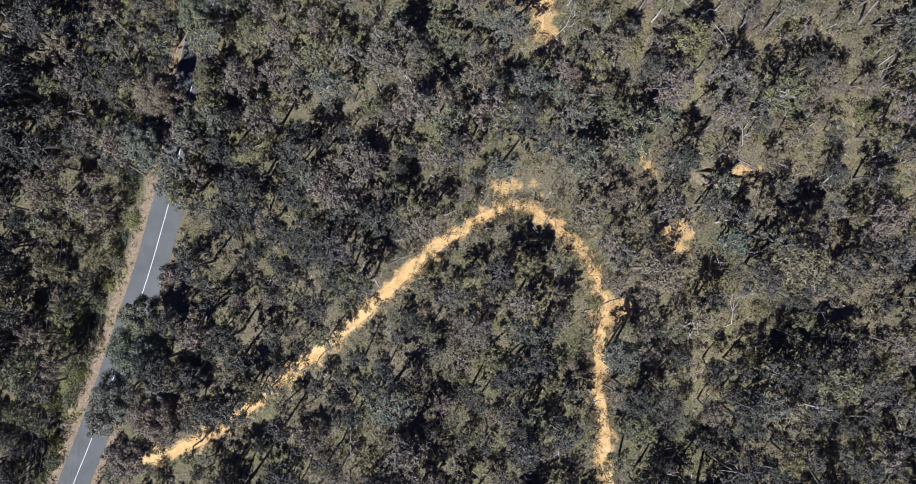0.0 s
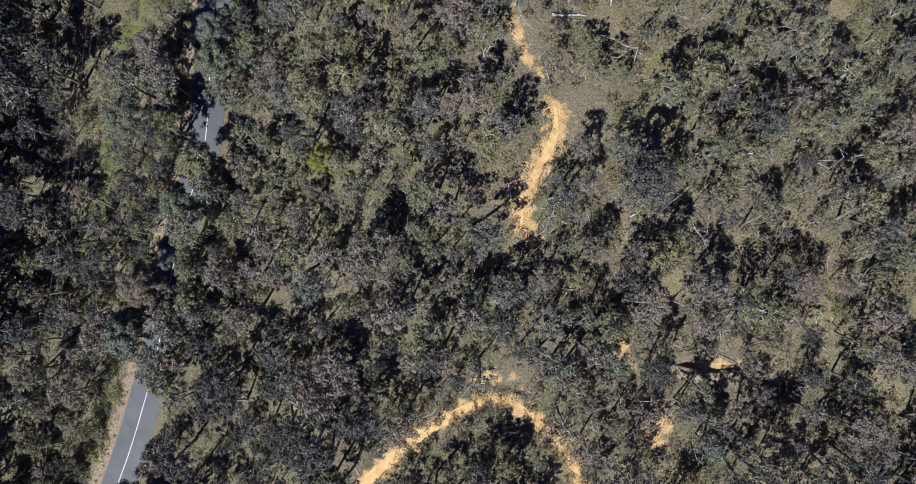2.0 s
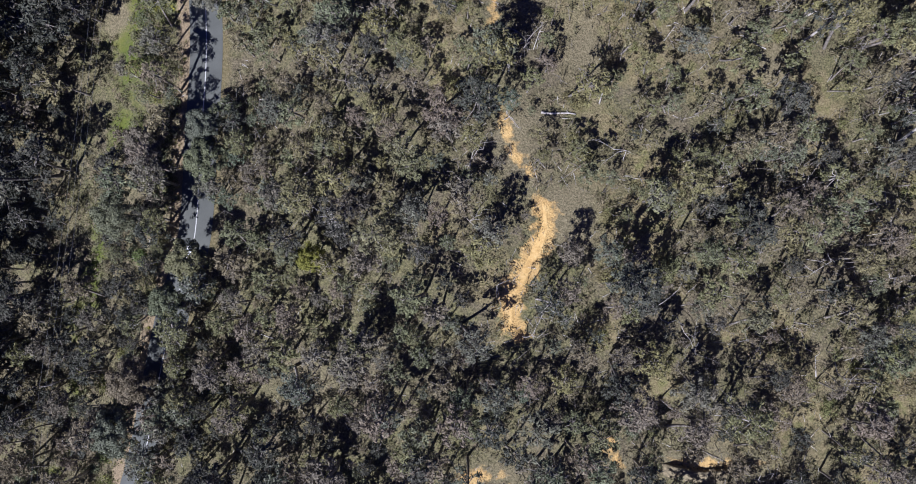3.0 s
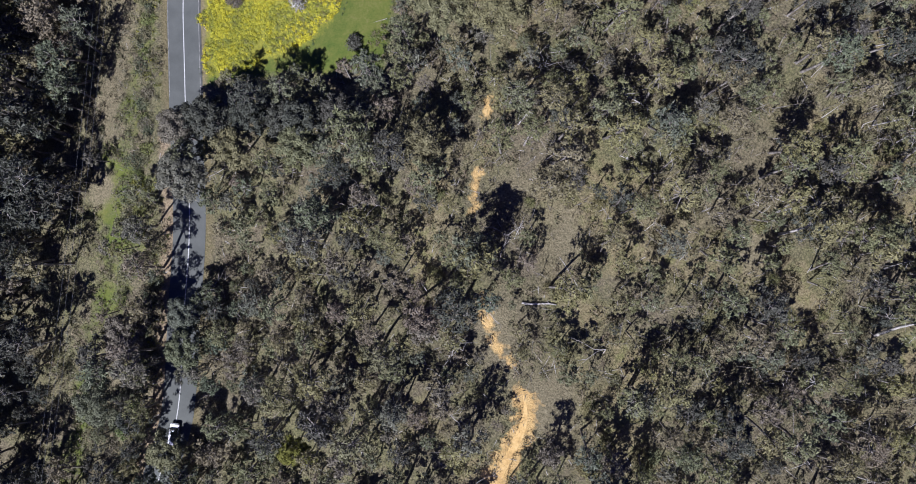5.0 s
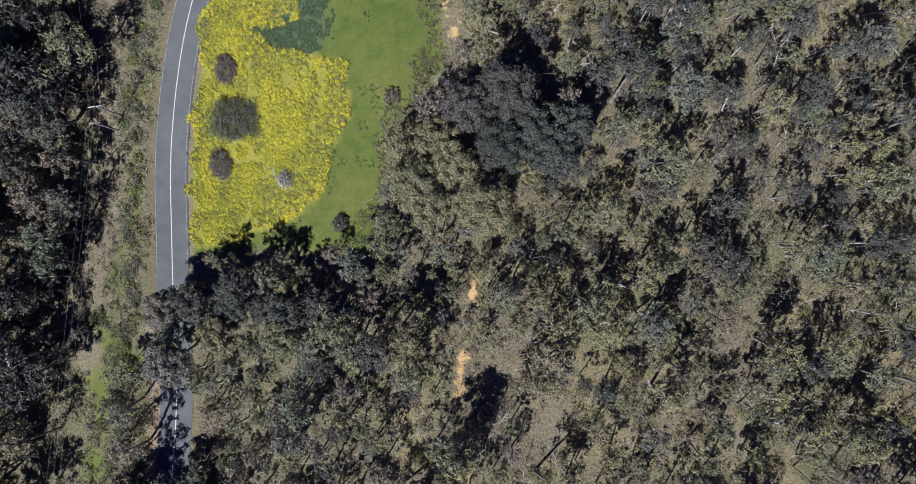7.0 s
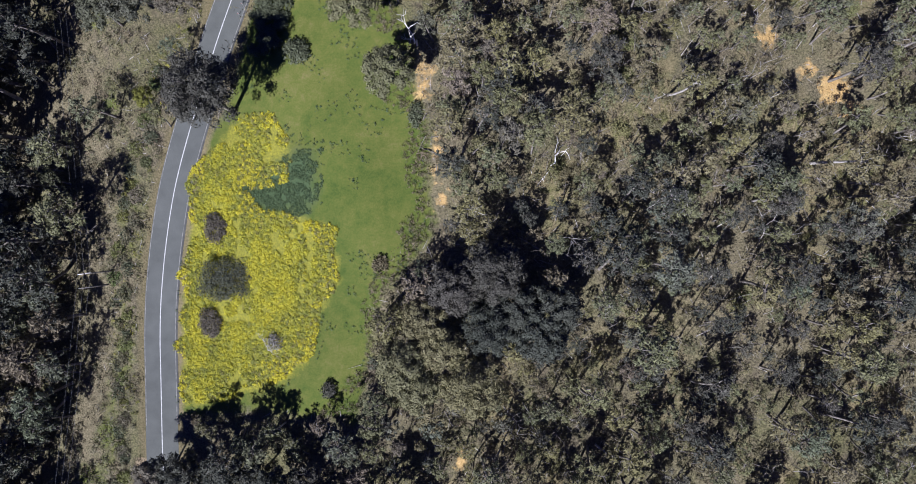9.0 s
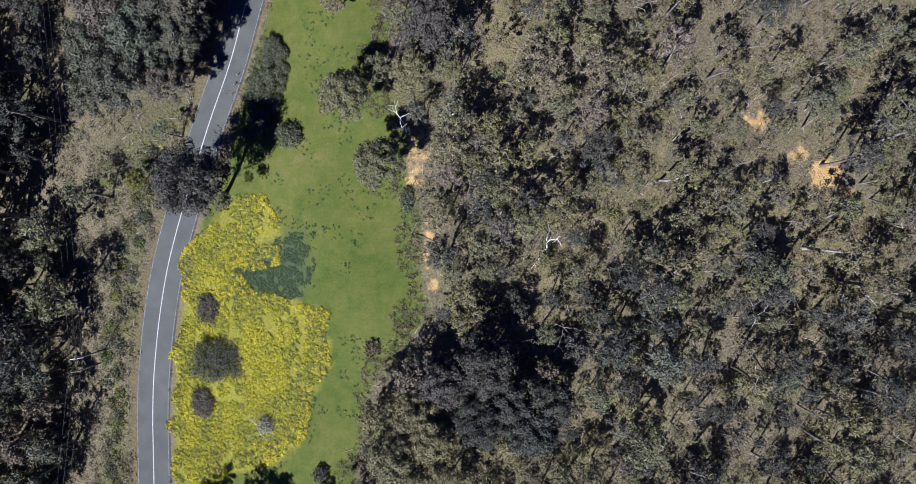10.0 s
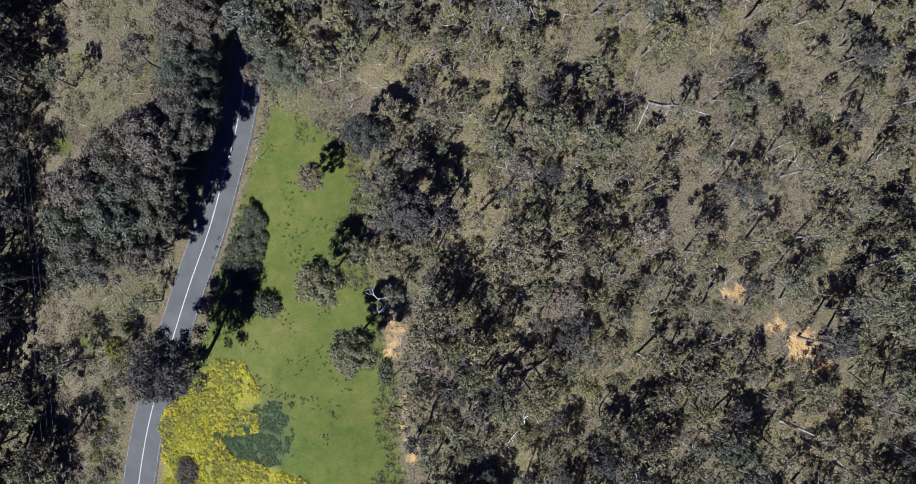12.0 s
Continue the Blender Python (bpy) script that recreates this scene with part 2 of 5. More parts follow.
SCRUB = leaf_material("scrub_leaves", [(0.0, (0.100, 0.098, 0.048)), (0.35, (0.160, 0.130, 0.082)), (0.7, (0.110, 0.108, 0.052)), (1.0, (0.178, 0.142, 0.092))], 0.6)
GREY_BUSH = leaf_material("grey_twigs", [(0.0, (0.126, 0.112, 0.084)), (1.0, (0.143, 0.125, 0.090))], 0.4)
YELLOW = leaf_material("yellow_flowers", [(0.0, (0.53, 0.47, 0.020)), (0.3, (0.44, 0.405, 0.022)), (0.55, (0.33, 0.33, 0.030)), (0.8, (0.20, 0.22, 0.040)), (1.0, (0.19, 0.175, 0.060))], 0.3)
WATTLE = leaf_material("wattle_leaves", [(0.0, (0.150, 0.155, 0.030)), (1.0, (0.185, 0.180, 0.035))], 0.5)
HEDGE = leaf_material("hedge_leaves", [(0.0, (0.098, 0.110, 0.064)), (1.0, (0.110, 0.122, 0.070))], 0.7)
VERGE = leaf_material("verge_leaves", [(0.0, (0.115, 0.136, 0.037)), (0.5, (0.173, 0.180, 0.049)), (0.8, (0.215, 0.209, 0.056)), (1.0, (0.403, 0.374, 0.037))], 0.5)
SLOPE = leaf_material("slope_leaves", [(0.0, (0.109, 0.121, 0.052)), (0.35, (0.161, 0.144, 0.103)), (0.7, (0.127, 0.129, 0.057)), (1.0, (0.184, 0.161, 0.115))], 0.6)
VERGE_BUSH = leaf_material("verge_bush_leaves", [(0.0, (0.108, 0.142, 0.047)), (0.5, (0.155, 0.169, 0.057)), (1.0, (0.182, 0.182, 0.054))], 0.5)
GREEN_TUFT = leaf_material("green_weeds", [(0.0, (0.060, 0.098, 0.046)), (1.0, (0.095, 0.130, 0.052))], 0.4)


# ---- mesh helpers ----
def mesh_from(name, verts, tris, materials, index=None, tint=None):
    """A mesh of triangles from arrays, with a value per corner point where given."""
    me = bpy.data.meshes.new(name)
    verts, tris = np.asarray(verts, np.float32), np.asarray(tris, np.int32)
    me.vertices.add(len(verts))
    me.vertices.foreach_set("co", verts.ravel())
    me.loops.add(tris.size)
    me.loops.foreach_set("vertex_index", tris.ravel())
    me.polygons.add(len(tris))
    me.polygons.foreach_set("loop_start", np.arange(0, tris.size, 3, dtype=np.int32))
    for m in materials:
        me.materials.append(m)
    if index is not None:
        me.polygons.foreach_set("material_index", np.asarray(index, np.int32))
    if tint is not None:
        me.attributes.new("tint", "FLOAT", "POINT").data.foreach_set("value", np.asarray(tint, np.float32))
    me.update()
    me.validate()
    return me


def part(name, data, parent, label=""):
    ob = new(name, data)
    ob.parent = parent
    return tagged(ob, label)


def strip(name, line, left, right, z, materials, lift=0.0):
    """A band along a line between two offsets (arrays or numbers), as a mesh with quads cut in two."""
    t = np.gradient(line, axis=0)
    t /= np.hypot(t[:, 0], t[:, 1])[:, None] + 1e-9
    n = np.stack([-t[:, 1], t[:, 0]], 1)
    cols = np.linspace(0, 1, 5)
    v = []
    for c in cols:
        off = left * (1 - c) + right * c
        p = line + n * np.reshape(off, (-1, 1)) if np.ndim(off) else line + n * off
        v.append(np.c_[p, (terrain(p[:, 0], p[:, 1]) if z is None else z) + lift])
    k, m = len(line), len(cols)
    v = np.concatenate(v)
    i = np.arange(k - 1)
    f = []
    for c in range(m - 1):
        a, b2 = c * k + i, (c + 1) * k + i
        f += [np.stack([a, b2, b2 + 1], 1), np.stack([a, b2 + 1, a + 1], 1)]
    f = np.concatenate(f)[:, ::-1]
    return mesh_from(name, v, f, materials)


# ---- the ground ----
def outward(lo, hi, step, end_lo, end_hi):
    core = list(np.arange(lo, hi + 0.01, step))
    d, x = step, hi
    while x < end_hi:
        d *= 1.35
        x += d
        core.append(x)
    d, x = step, lo
    while x > end_lo:
        d *= 1.35
        x -= d
        core.insert(0, x)
    return np.array(core)


def value_noise(x, y, scale, seed):
    """Smooth noise from 0 to 1 over the plan."""
    r = np.random.RandomState(seed).rand(64, 64)
    u, v = np.asarray(x) / scale + 31.7, np.asarray(y) / scale + 17.3
    i, j = np.floor(u).astype(int), np.floor(v).astype(int)
    a, b = u - i, v - j
    a, b = a * a * (3 - 2 * a), b * b * (3 - 2 * b)
    g = lambda p, q: r[p % 64, q % 64]
    return (g(i, j) * (1 - a) + g(i + 1, j) * a) * (1 - b) + (g(i, j + 1) * (1 - a) + g(i + 1, j + 1) * a) * b


def glade(x, y):
    """Openings in the wood, above nought where dry grass and scrub lie open."""
    return 0.7 * value_noise(x, y, 10, 5) + 0.3 * value_noise(x, y, 4.5, 6) - 0.67 + 0.04 * sm(15, 40, x) * (1 + 1.2 * sm(165, 210, y)) - 0.3 * (x < 0) - 0.3 * (y < -30)


def valley_edge(y):
    """The foot of the slope west of the road, where the gully wood with its shade-darkened leaves begins."""
    return np.interp(y, [-70, 0, 60, 100, 150, 200, 228, 259, 300], [-99, -88, -77, -69, -62, -69, -73, -66, -60])


# bare patches: middle, half width, half length, sandy (1) or dry earth (0)
PATCHES = [
    (28.7, -13.6, 3.4, 2.6, 1), (40.6, 1.0, 2.6, 4.5, 1), (87.8, 186.0, 3.2, 2.8, 1), (83.0, 189.8, 1.5, 1.1, 1), (91.3, 181.8, 1.9, 1.1, 1),
    (64.2, 211.0, 3.4, 6.5, 0), (74.5, 195.5, 2.0, 1.6, 1), (61.4, 234.6, 6.5, 4.5, 0), (45.4, 242.0, 2.5, 4.5, 0), (9.5, 9.6, 3.0, 1.0, 1),
    (17.0, 10.2, 5.0, 1.0, 0), (50.0, 12.2, 6.5, 1.5, 0), (51.5, 12.0, 4.0, 0.7, 1), (-72.0, 187.0, 2.5, 4.5, 0), (-73.5, 136.5, 6.0, 1.6, 0), (65.1, 86.7, 2.2, 2.5, 0),
    (10.5, 173.0, 0.9, 2.0, 1), (8.4, 187.1, 1.1, 2.6, 1), (11.6, 164.2, 0.7, 1.6, 1), (7.6, 187.4, 0.9, 2.6, 1),
    (-80.7, 181.5, 5.5, 6.0, 0), (-72.0, 183.5, 3.0, 7.0, 0), (-82.0, 215.0, 3.0, 5.0, 0), (29.8, 87.8, 2.5, 5.5, 0), (20.0, 98.0, 3.0, 3.0, 0), (26.5, 58.5, 5.0, 5.0, 0), (17.5, 72.0, 2.0, 5.0, 0),
]


# stretches of the narrow track that lie open
OPEN_TRACK = [(-2, 3), (11, 18), (34, 62), (65, 79), (93, 103), (112, 117)]


def track_open(y):
    return np.max([sm(lo - 1.5, lo + 1.5, y) * (1 - sm(hi - 1.5, hi + 1.5, y)) for lo, hi in OPEN_TRACK], 0)


def build_ground():
    xs, ys = outward(-112, 124, 1.2, -1500, 1500), outward(-72, 276, 1.2, -1500, 1700)
    X, Y = [a.ravel() for a in np.meshgrid(xs, ys)]
    Z = terrain(X, Y)
    dr, _ = line_distance(X, Y, ROAD_LINE)
    Z = Z - 0.06 * (dr < 3.0)
    nx, ny = len(xs), len(ys)
    i = (np.arange(ny - 1)[:, None] * nx + np.arange(nx - 1)).ravel()
    tris = np.concatenate([np.stack([i, i + 1, i + nx + 1], 1), np.stack([i, i + nx + 1, i + nx], 1)])
    me = mesh_from("ground", np.stack([X, Y, Z], 1), tris, [GROUND])
    d1, _ = line_distance(X, Y, TRACK_LINE)
    d2, _ = line_distance(X, Y, TRACK2_LINE)
    sand = np.maximum(1.5 - d1, -1.2 + (2.0 + 1.3 * (Y > 36) * (Y < 62)) * track_open(Y) - d2)
    bare = np.full(X.shape, -9.0)
    for x, y, a, b, sandy in PATCHES:
        d = (1 - np.hypot((X - x) / a, (Y - y) / b)) * min(a, b)
        if sandy:
            sand = np.maximum(sand, d)
        bare = np.maximum(bare, d + 1.5)
    bare = np.maximum(bare, 10 * (value_noise(X, Y, 16, 5) - 0.80 + 0.16 * sm(60, 200, Y) * sm(0, 40, X)))
    values = {
        "sand": sand, "bare": bare, "verge": 4.6 - dr, "glade": 16 * glade(X, Y) + 0.8, "grass": area_distance(X, Y, CLEARING) + 1.0,
        "flowers": area_distance(X, Y, FLOWERS), "lush": area_distance(X, Y, LUSH) - 0.3,
    }
    edge = valley_edge(Y)
    values["grass"] = np.maximum(values["grass"], 5 * (value_noise(X, Y, 6, 8) - 0.62) - 0.5 * np.abs(X - edge - 9) + 3 * sm(50, 80, Y) * (1 - sm(112, 125, Y)))
    slope = np.minimum(X - edge + 2, edge + 11 - X)
    values["bare"] = np.maximum(values["bare"], np.where(Y > 95, np.minimum(slope, 5), -9) - 2.5 + 5 * (value_noise(X, Y, 8, 12) - 0.4))
    road_x = np.interp(Y, ROAD_LINE[:, 1], ROAD_LINE[:, 0])
    shoulder = np.where((Y < 112) & (X < road_x), 1.3 + 0.8 * (1 - sm(-35, -20, Y)) - np.abs(dr - 4.3 - 0.7 * (1 - sm(-35, -20, Y))), -9)
    shoulder = np.maximum(shoulder, np.where((Y < -38) & (X > road_x), 0.9 - np.abs(dr - 4.0), -9))
    values["shoulder"] = shoulder
    for key, v in values.items():
        me.attributes.new(key, "FLOAT", "POINT").data.foreach_set("value", np.clip(v, -20, 20).astype(np.float32))
    me.polygons.foreach_set("use_smooth", np.ones(len(tris), bool))
    tagged(new("ground", me), "hilly forest floor of leaf litter, dry grass and sand", "ground", kind="structure")


build_ground()
ROAD_WIDE = 3.3
tagged(new("road", strip("road", ROAD_LINE, -ROAD_WIDE, ROAD_WIDE, ROAD_Z, [ASPHALT], 0.03)), "grey asphalt two-lane country road curving through forest", "road", kind="structure")
tagged(new("road_marking", strip("road_marking", ROAD_LINE, -0.085, 0.085, ROAD_Z, [PAINT], 0.045)), "white painted centre line on the asphalt", "road marking", kind="structure")


EDGE = ROAD_LINE[:, 1] > 118
EDGE_LINE, EDGE_Z = ROAD_LINE[EDGE], ROAD_Z[EDGE]
tagged(new("road_edge_line", strip("road_edge_line", EDGE_LINE, -ROAD_WIDE + 0.10, -ROAD_WIDE + 0.22, EDGE_Z, [PAINT_WORN], 0.045)), "worn pale line along the road edge", "road marking", kind="structure")
tagged(new("road_edge_line", strip("road_edge_line", EDGE_LINE, ROAD_WIDE - 0.22, ROAD_WIDE - 0.10, EDGE_Z, [PAINT_WORN], 0.045)), "worn pale line along the road edge", "road marking", kind="structure")
tagged(new("gutter", strip("gutter", EDGE_LINE, -ROAD_WIDE - 0.30, -ROAD_WIDE, EDGE_Z, [GUTTER], 0.02)), "narrow dark concrete gutter along the road edge", "gutter", kind="structure")


def ragged_track(name, line, half, seed, label):
    s = np.arange(len(line)) * 1.5
    thin = np.where(line[:, 1] > 140, 0.6, 1.0) - 0.40 * sm(2, 7, line[:, 0]) * sm(-12, -8, line[:, 1]) * (line[:, 0] < 32) * (1 - sm(7, 9, line[:, 1]))
    w = lambda k: half * thin * (0.8 + 0.55 * value_noise(s, s * 0 + k, 4.0, seed) - 0.25 * value_noise(s, s * 0 + k, 1.6, seed + 1))
    thin = thin * (0.15 + 0.85 * sm(0, 9, np.minimum(s, s[-1] - s)))
    tagged(new(name, strip(name, line, -w(3.0), w(40.0), None, [SAND], 0.05)), label, "dirt track", kind="structure")


ragged_track("dirt_track", TRACK_LINE, 1.0, 3, "pale orange sandy track winding in a hairpin bend")
ragged_track("walking_track", TRACK2_LINE[(TRACK2_LINE[:, 1] > 36) & (TRACK2_LINE[:, 1] < 62)], 0.8, 6, "narrow eroded sandy track under the trees")


# ---- trees ----
def tube(points, radii, sides=5):
    """A tapered tube along points; returns points and triangles."""
    p = np.asarray(points, float)
    t = np.gradient(p, axis=0)
    t /= np.linalg.norm(t, axis=1)[:, None] + 1e-9
    side = np.cross(t, [0.31, 0.95, 0.11])
    side /= np.linalg.norm(side, axis=1)[:, None] + 1e-9
    up = np.cross(t, side)
    a = np.arange(sides) * 2 * np.pi / sides
    v = (p[:, None] + np.asarray(radii, float)[:, None, None] * (np.cos(a)[None, :, None] * side[:, None] + np.sin(a)[None, :, None] * up[:, None])).reshape(-1, 3)
    f = []
    for k in range(len(p) - 1):
        for j in range(sides):
            q, r = k * sides + j, k * sides + (j + 1) % sides
            f += [(q, r, r + sides), (q, r + sides, q + sides)]
    n = (len(p) - 1) * sides
    f += [(n, n + j, n + j + 1) for j in range(1, sides - 1)]
    return v, np.array(f)


def joined(pieces):
    v, f, n = [], [], 0
    for a, b in pieces:
        v.append(a)
        f.append(b + n)
        n += len(a)
    return np.concatenate(v), np.concatenate(f)


def leaves(rng, centres, radii, count, size, flat=0.75, loose=0.6, heart=0, up=0.0):
    """Leaf sprays: bent slivers over the outside of each clump, facing outwards."""
    share = np.asarray(radii) ** 2
    n = np.maximum(6, (count * share / share.sum()).astype(int))
    v = []
    for c, r, k in zip(centres, radii, n):
        d = rng.normal(size=(k, 3))
        d /= np.linalg.norm(d, axis=1)[:, None]
        d[:, 2] = np.where(d[:, 2] < -0.35, -d[:, 2], d[:, 2])
        at = c + d * r * (0.55 + 0.5 * rng.rand(k, 1)) * [1, 1, flat]
        normal = d + rng.normal(size=(k, 3)) * loose + [0, 0, up]
        normal /= np.linalg.norm(normal, axis=1)[:, None]
        along = np.cross(normal, rng.normal(size=(k, 3)))
        along /= np.linalg.norm(along, axis=1)[:, None]
        across = np.cross(normal, along)
        s = size * (0.6 + 0.8 * rng.rand(k, 1))
        v.append(np.stack([at - along * s * 0.55 + across * s * 0.26, at - along * s * 0.48 - across * s * 0.27, at + along * s * 0.82], 1))
    if heart:
        d = rng.normal(size=(len(n), heart * 3, 3))
        d /= np.linalg.norm(d, axis=2)[:, :, None]
        v.append((np.asarray(centres)[:, None] + d * np.asarray(radii)[:, None, None] * [0.7, 0.7, 0.7 * flat] - [0, 0, 0.1]).reshape(-1, 3, 3))
    v = np.concatenate(v).reshape(-1, 3)
    return v, np.arange(len(v)).reshape(-1, 3)


def slivers(rng, start, way, width):
    """Thin tapering twigs as single slivers."""
    side = np.cross(way, rng.normal(size=way.shape))
    side *= width / (np.linalg.norm(side, axis=1)[:, None] + 1e-9)
    v = np.stack([start - side, start + side, start + way], 1).reshape(-1, 3)
    return v, np.arange(len(v)).reshape(-1, 3)


def twigs(rng, centres, radii, each):
    c, r = np.repeat(centres, each, 0), np.repeat(radii, each)
    d = rng.normal(size=c.shape) + [0, 0, 0.5]
    d /= np.linalg.norm(d, axis=1)[:, None]
    return slivers(rng, c - d * 0.3, d * (0.5 + r[:, None] * (0.9 + 1.0 * rng.rand(len(c), 1))), 0.036)


def tree_shape(seed, height, radius, clumps, count, size, lean=0.08, low=0.45, loose=0.45, clump=0.2, deep=0.0):
    """Trunk, limbs and crown of a gum tree as three lots of points and triangles."""
    rng = np.random.RandomState(seed)
    tip = np.array([rng.normal() * lean * height, rng.normal() * lean * height, height * 0.72])
    z = np.linspace(0, 1, 5)[:, None]
    bow = np.sin(z * np.pi) * rng.normal(size=(1, 3)) * [0.25, 0.25, 0]
    line = tip * z + bow
    base = height * 0.012 + 0.05
    trunk = tube(np.vstack([[0, 0, -0.5], line]), base * np.array([1.35, 1.2, 1.0, 0.85, 0.7, 0.45]), 6)
    limbs, centres, radii = [], [], []
    for k in range(clumps):
        a = k * 2.4 + rng.rand() * 0.9
        out = radius * math.sqrt((k + 0.4) / clumps) * (0.78 + 0.3 * rng.rand())
        h = height * (low + (1 - low) * (0.95 - 0.55 * (out / radius) ** 2)) * (0.86 + 0.16 * rng.rand()) - deep * height * rng.rand()
        c = tip * [1, 1, 0] * 0.9 + np.array([math.cos(a) * out, math.sin(a) * out, h])
        start = line[2] * 0.4 + line[3] * 0.6 if k % 2 else line[4] * 0.7 + line[3] * 0.3
        mid = start * 0.45 + c * 0.55 + rng.normal(size=3) * 0.25
        if k % 2 == 0 or k < 4:
            limbs.append(tube(np.stack([start, mid, c + [0, 0, 0.35]]), [base * 0.45, base * 0.3, base * 0.12], 3))
        centres.append(c)
        radii.append(radius * clump * (0.75 + 0.6 * rng.rand()))
    v, f = leaves(rng, centres, radii, count, size, 0.75, loose, 3)
    w, g = twigs(rng, np.array(centres), np.array(radii), 2)
    limbs = [joined(limbs[k::5]) for k in range(5)]
    return trunk, limbs, (np.concatenate([v, w]), np.concatenate([f, g + len(v)]), np.r_[np.zeros(len(f), int), np.ones(len(g), int)])


SIZES = [(12.5, 2.6, 28, 640), (14.0, 2.9, 32, 740), (10.5, 2.2, 24, 500), (13.0, 2.4, 24, 440), (16.0, 3.2, 36, 840), (8.5, 1.9, 20, 400), (11.5, 2.7, 26, 460), (13.5, 2.6, 28, 560)]
TEMPLATES = [tree_shape(100 + i, h, r, c, n, 0.39, loose=0.55, clump=0.22, deep=0.20) for i, (h, r, c, n) in enumerate(SIZES)]
BIG = [tree_shape(300 + i, h, r, c, n, 0.42, 0.05, low, 0.4, clump, deep) for i, (h, r, c, n, low, clump, deep) in enumerate([(18.0, 5.8, 70, 8500, 0.45, 0.21, 0.05), (16.0, 4.6, 50, 5400, 0.45, 0.21, 0.05), (13.0, 3.8, 40, 3600, 0.4, 0.21, 0.0), (28.0, 6.2, 120, 13000, 0.55, 0.21, 0.34)])]


def tree_meshes(shape, leaf, bark):
    return [("trunk", mesh_from("trunk", *shape[0], [bark]))] + [("limb", mesh_from("limb", *l, [bark])) for l in shape[1]] + [("crown", mesh_from("crown", shape[2][0], shape[2][1], [leaf, bark], shape[2][2]))]


def plant_tree(name, meshes, x, y, scale, turn, label, category, group):
    ob = new(name)
    ob.matrix_world = Matrix.Translation((x, y, float(terrain(x, y)))) @ Matrix.Rotation(turn, 4, "Z") @ Matrix.Diagonal((scale, scale, scale, 1))
    for n, me in meshes:
        part(n, me, ob)
    return tagged(ob, label, category, group)


def seen_x(x, h):
    """Where the crown shows over the ground, seen from above the middle of the valley."""
    return x + (x - 12) / 135.0 * h


# stretches of road, by y, that the crowns leave open to the sky
OPEN_ROAD = [(-70, -36), (-13, 9), (36, 40), (50, 61), (80, 97), (109, 225)]

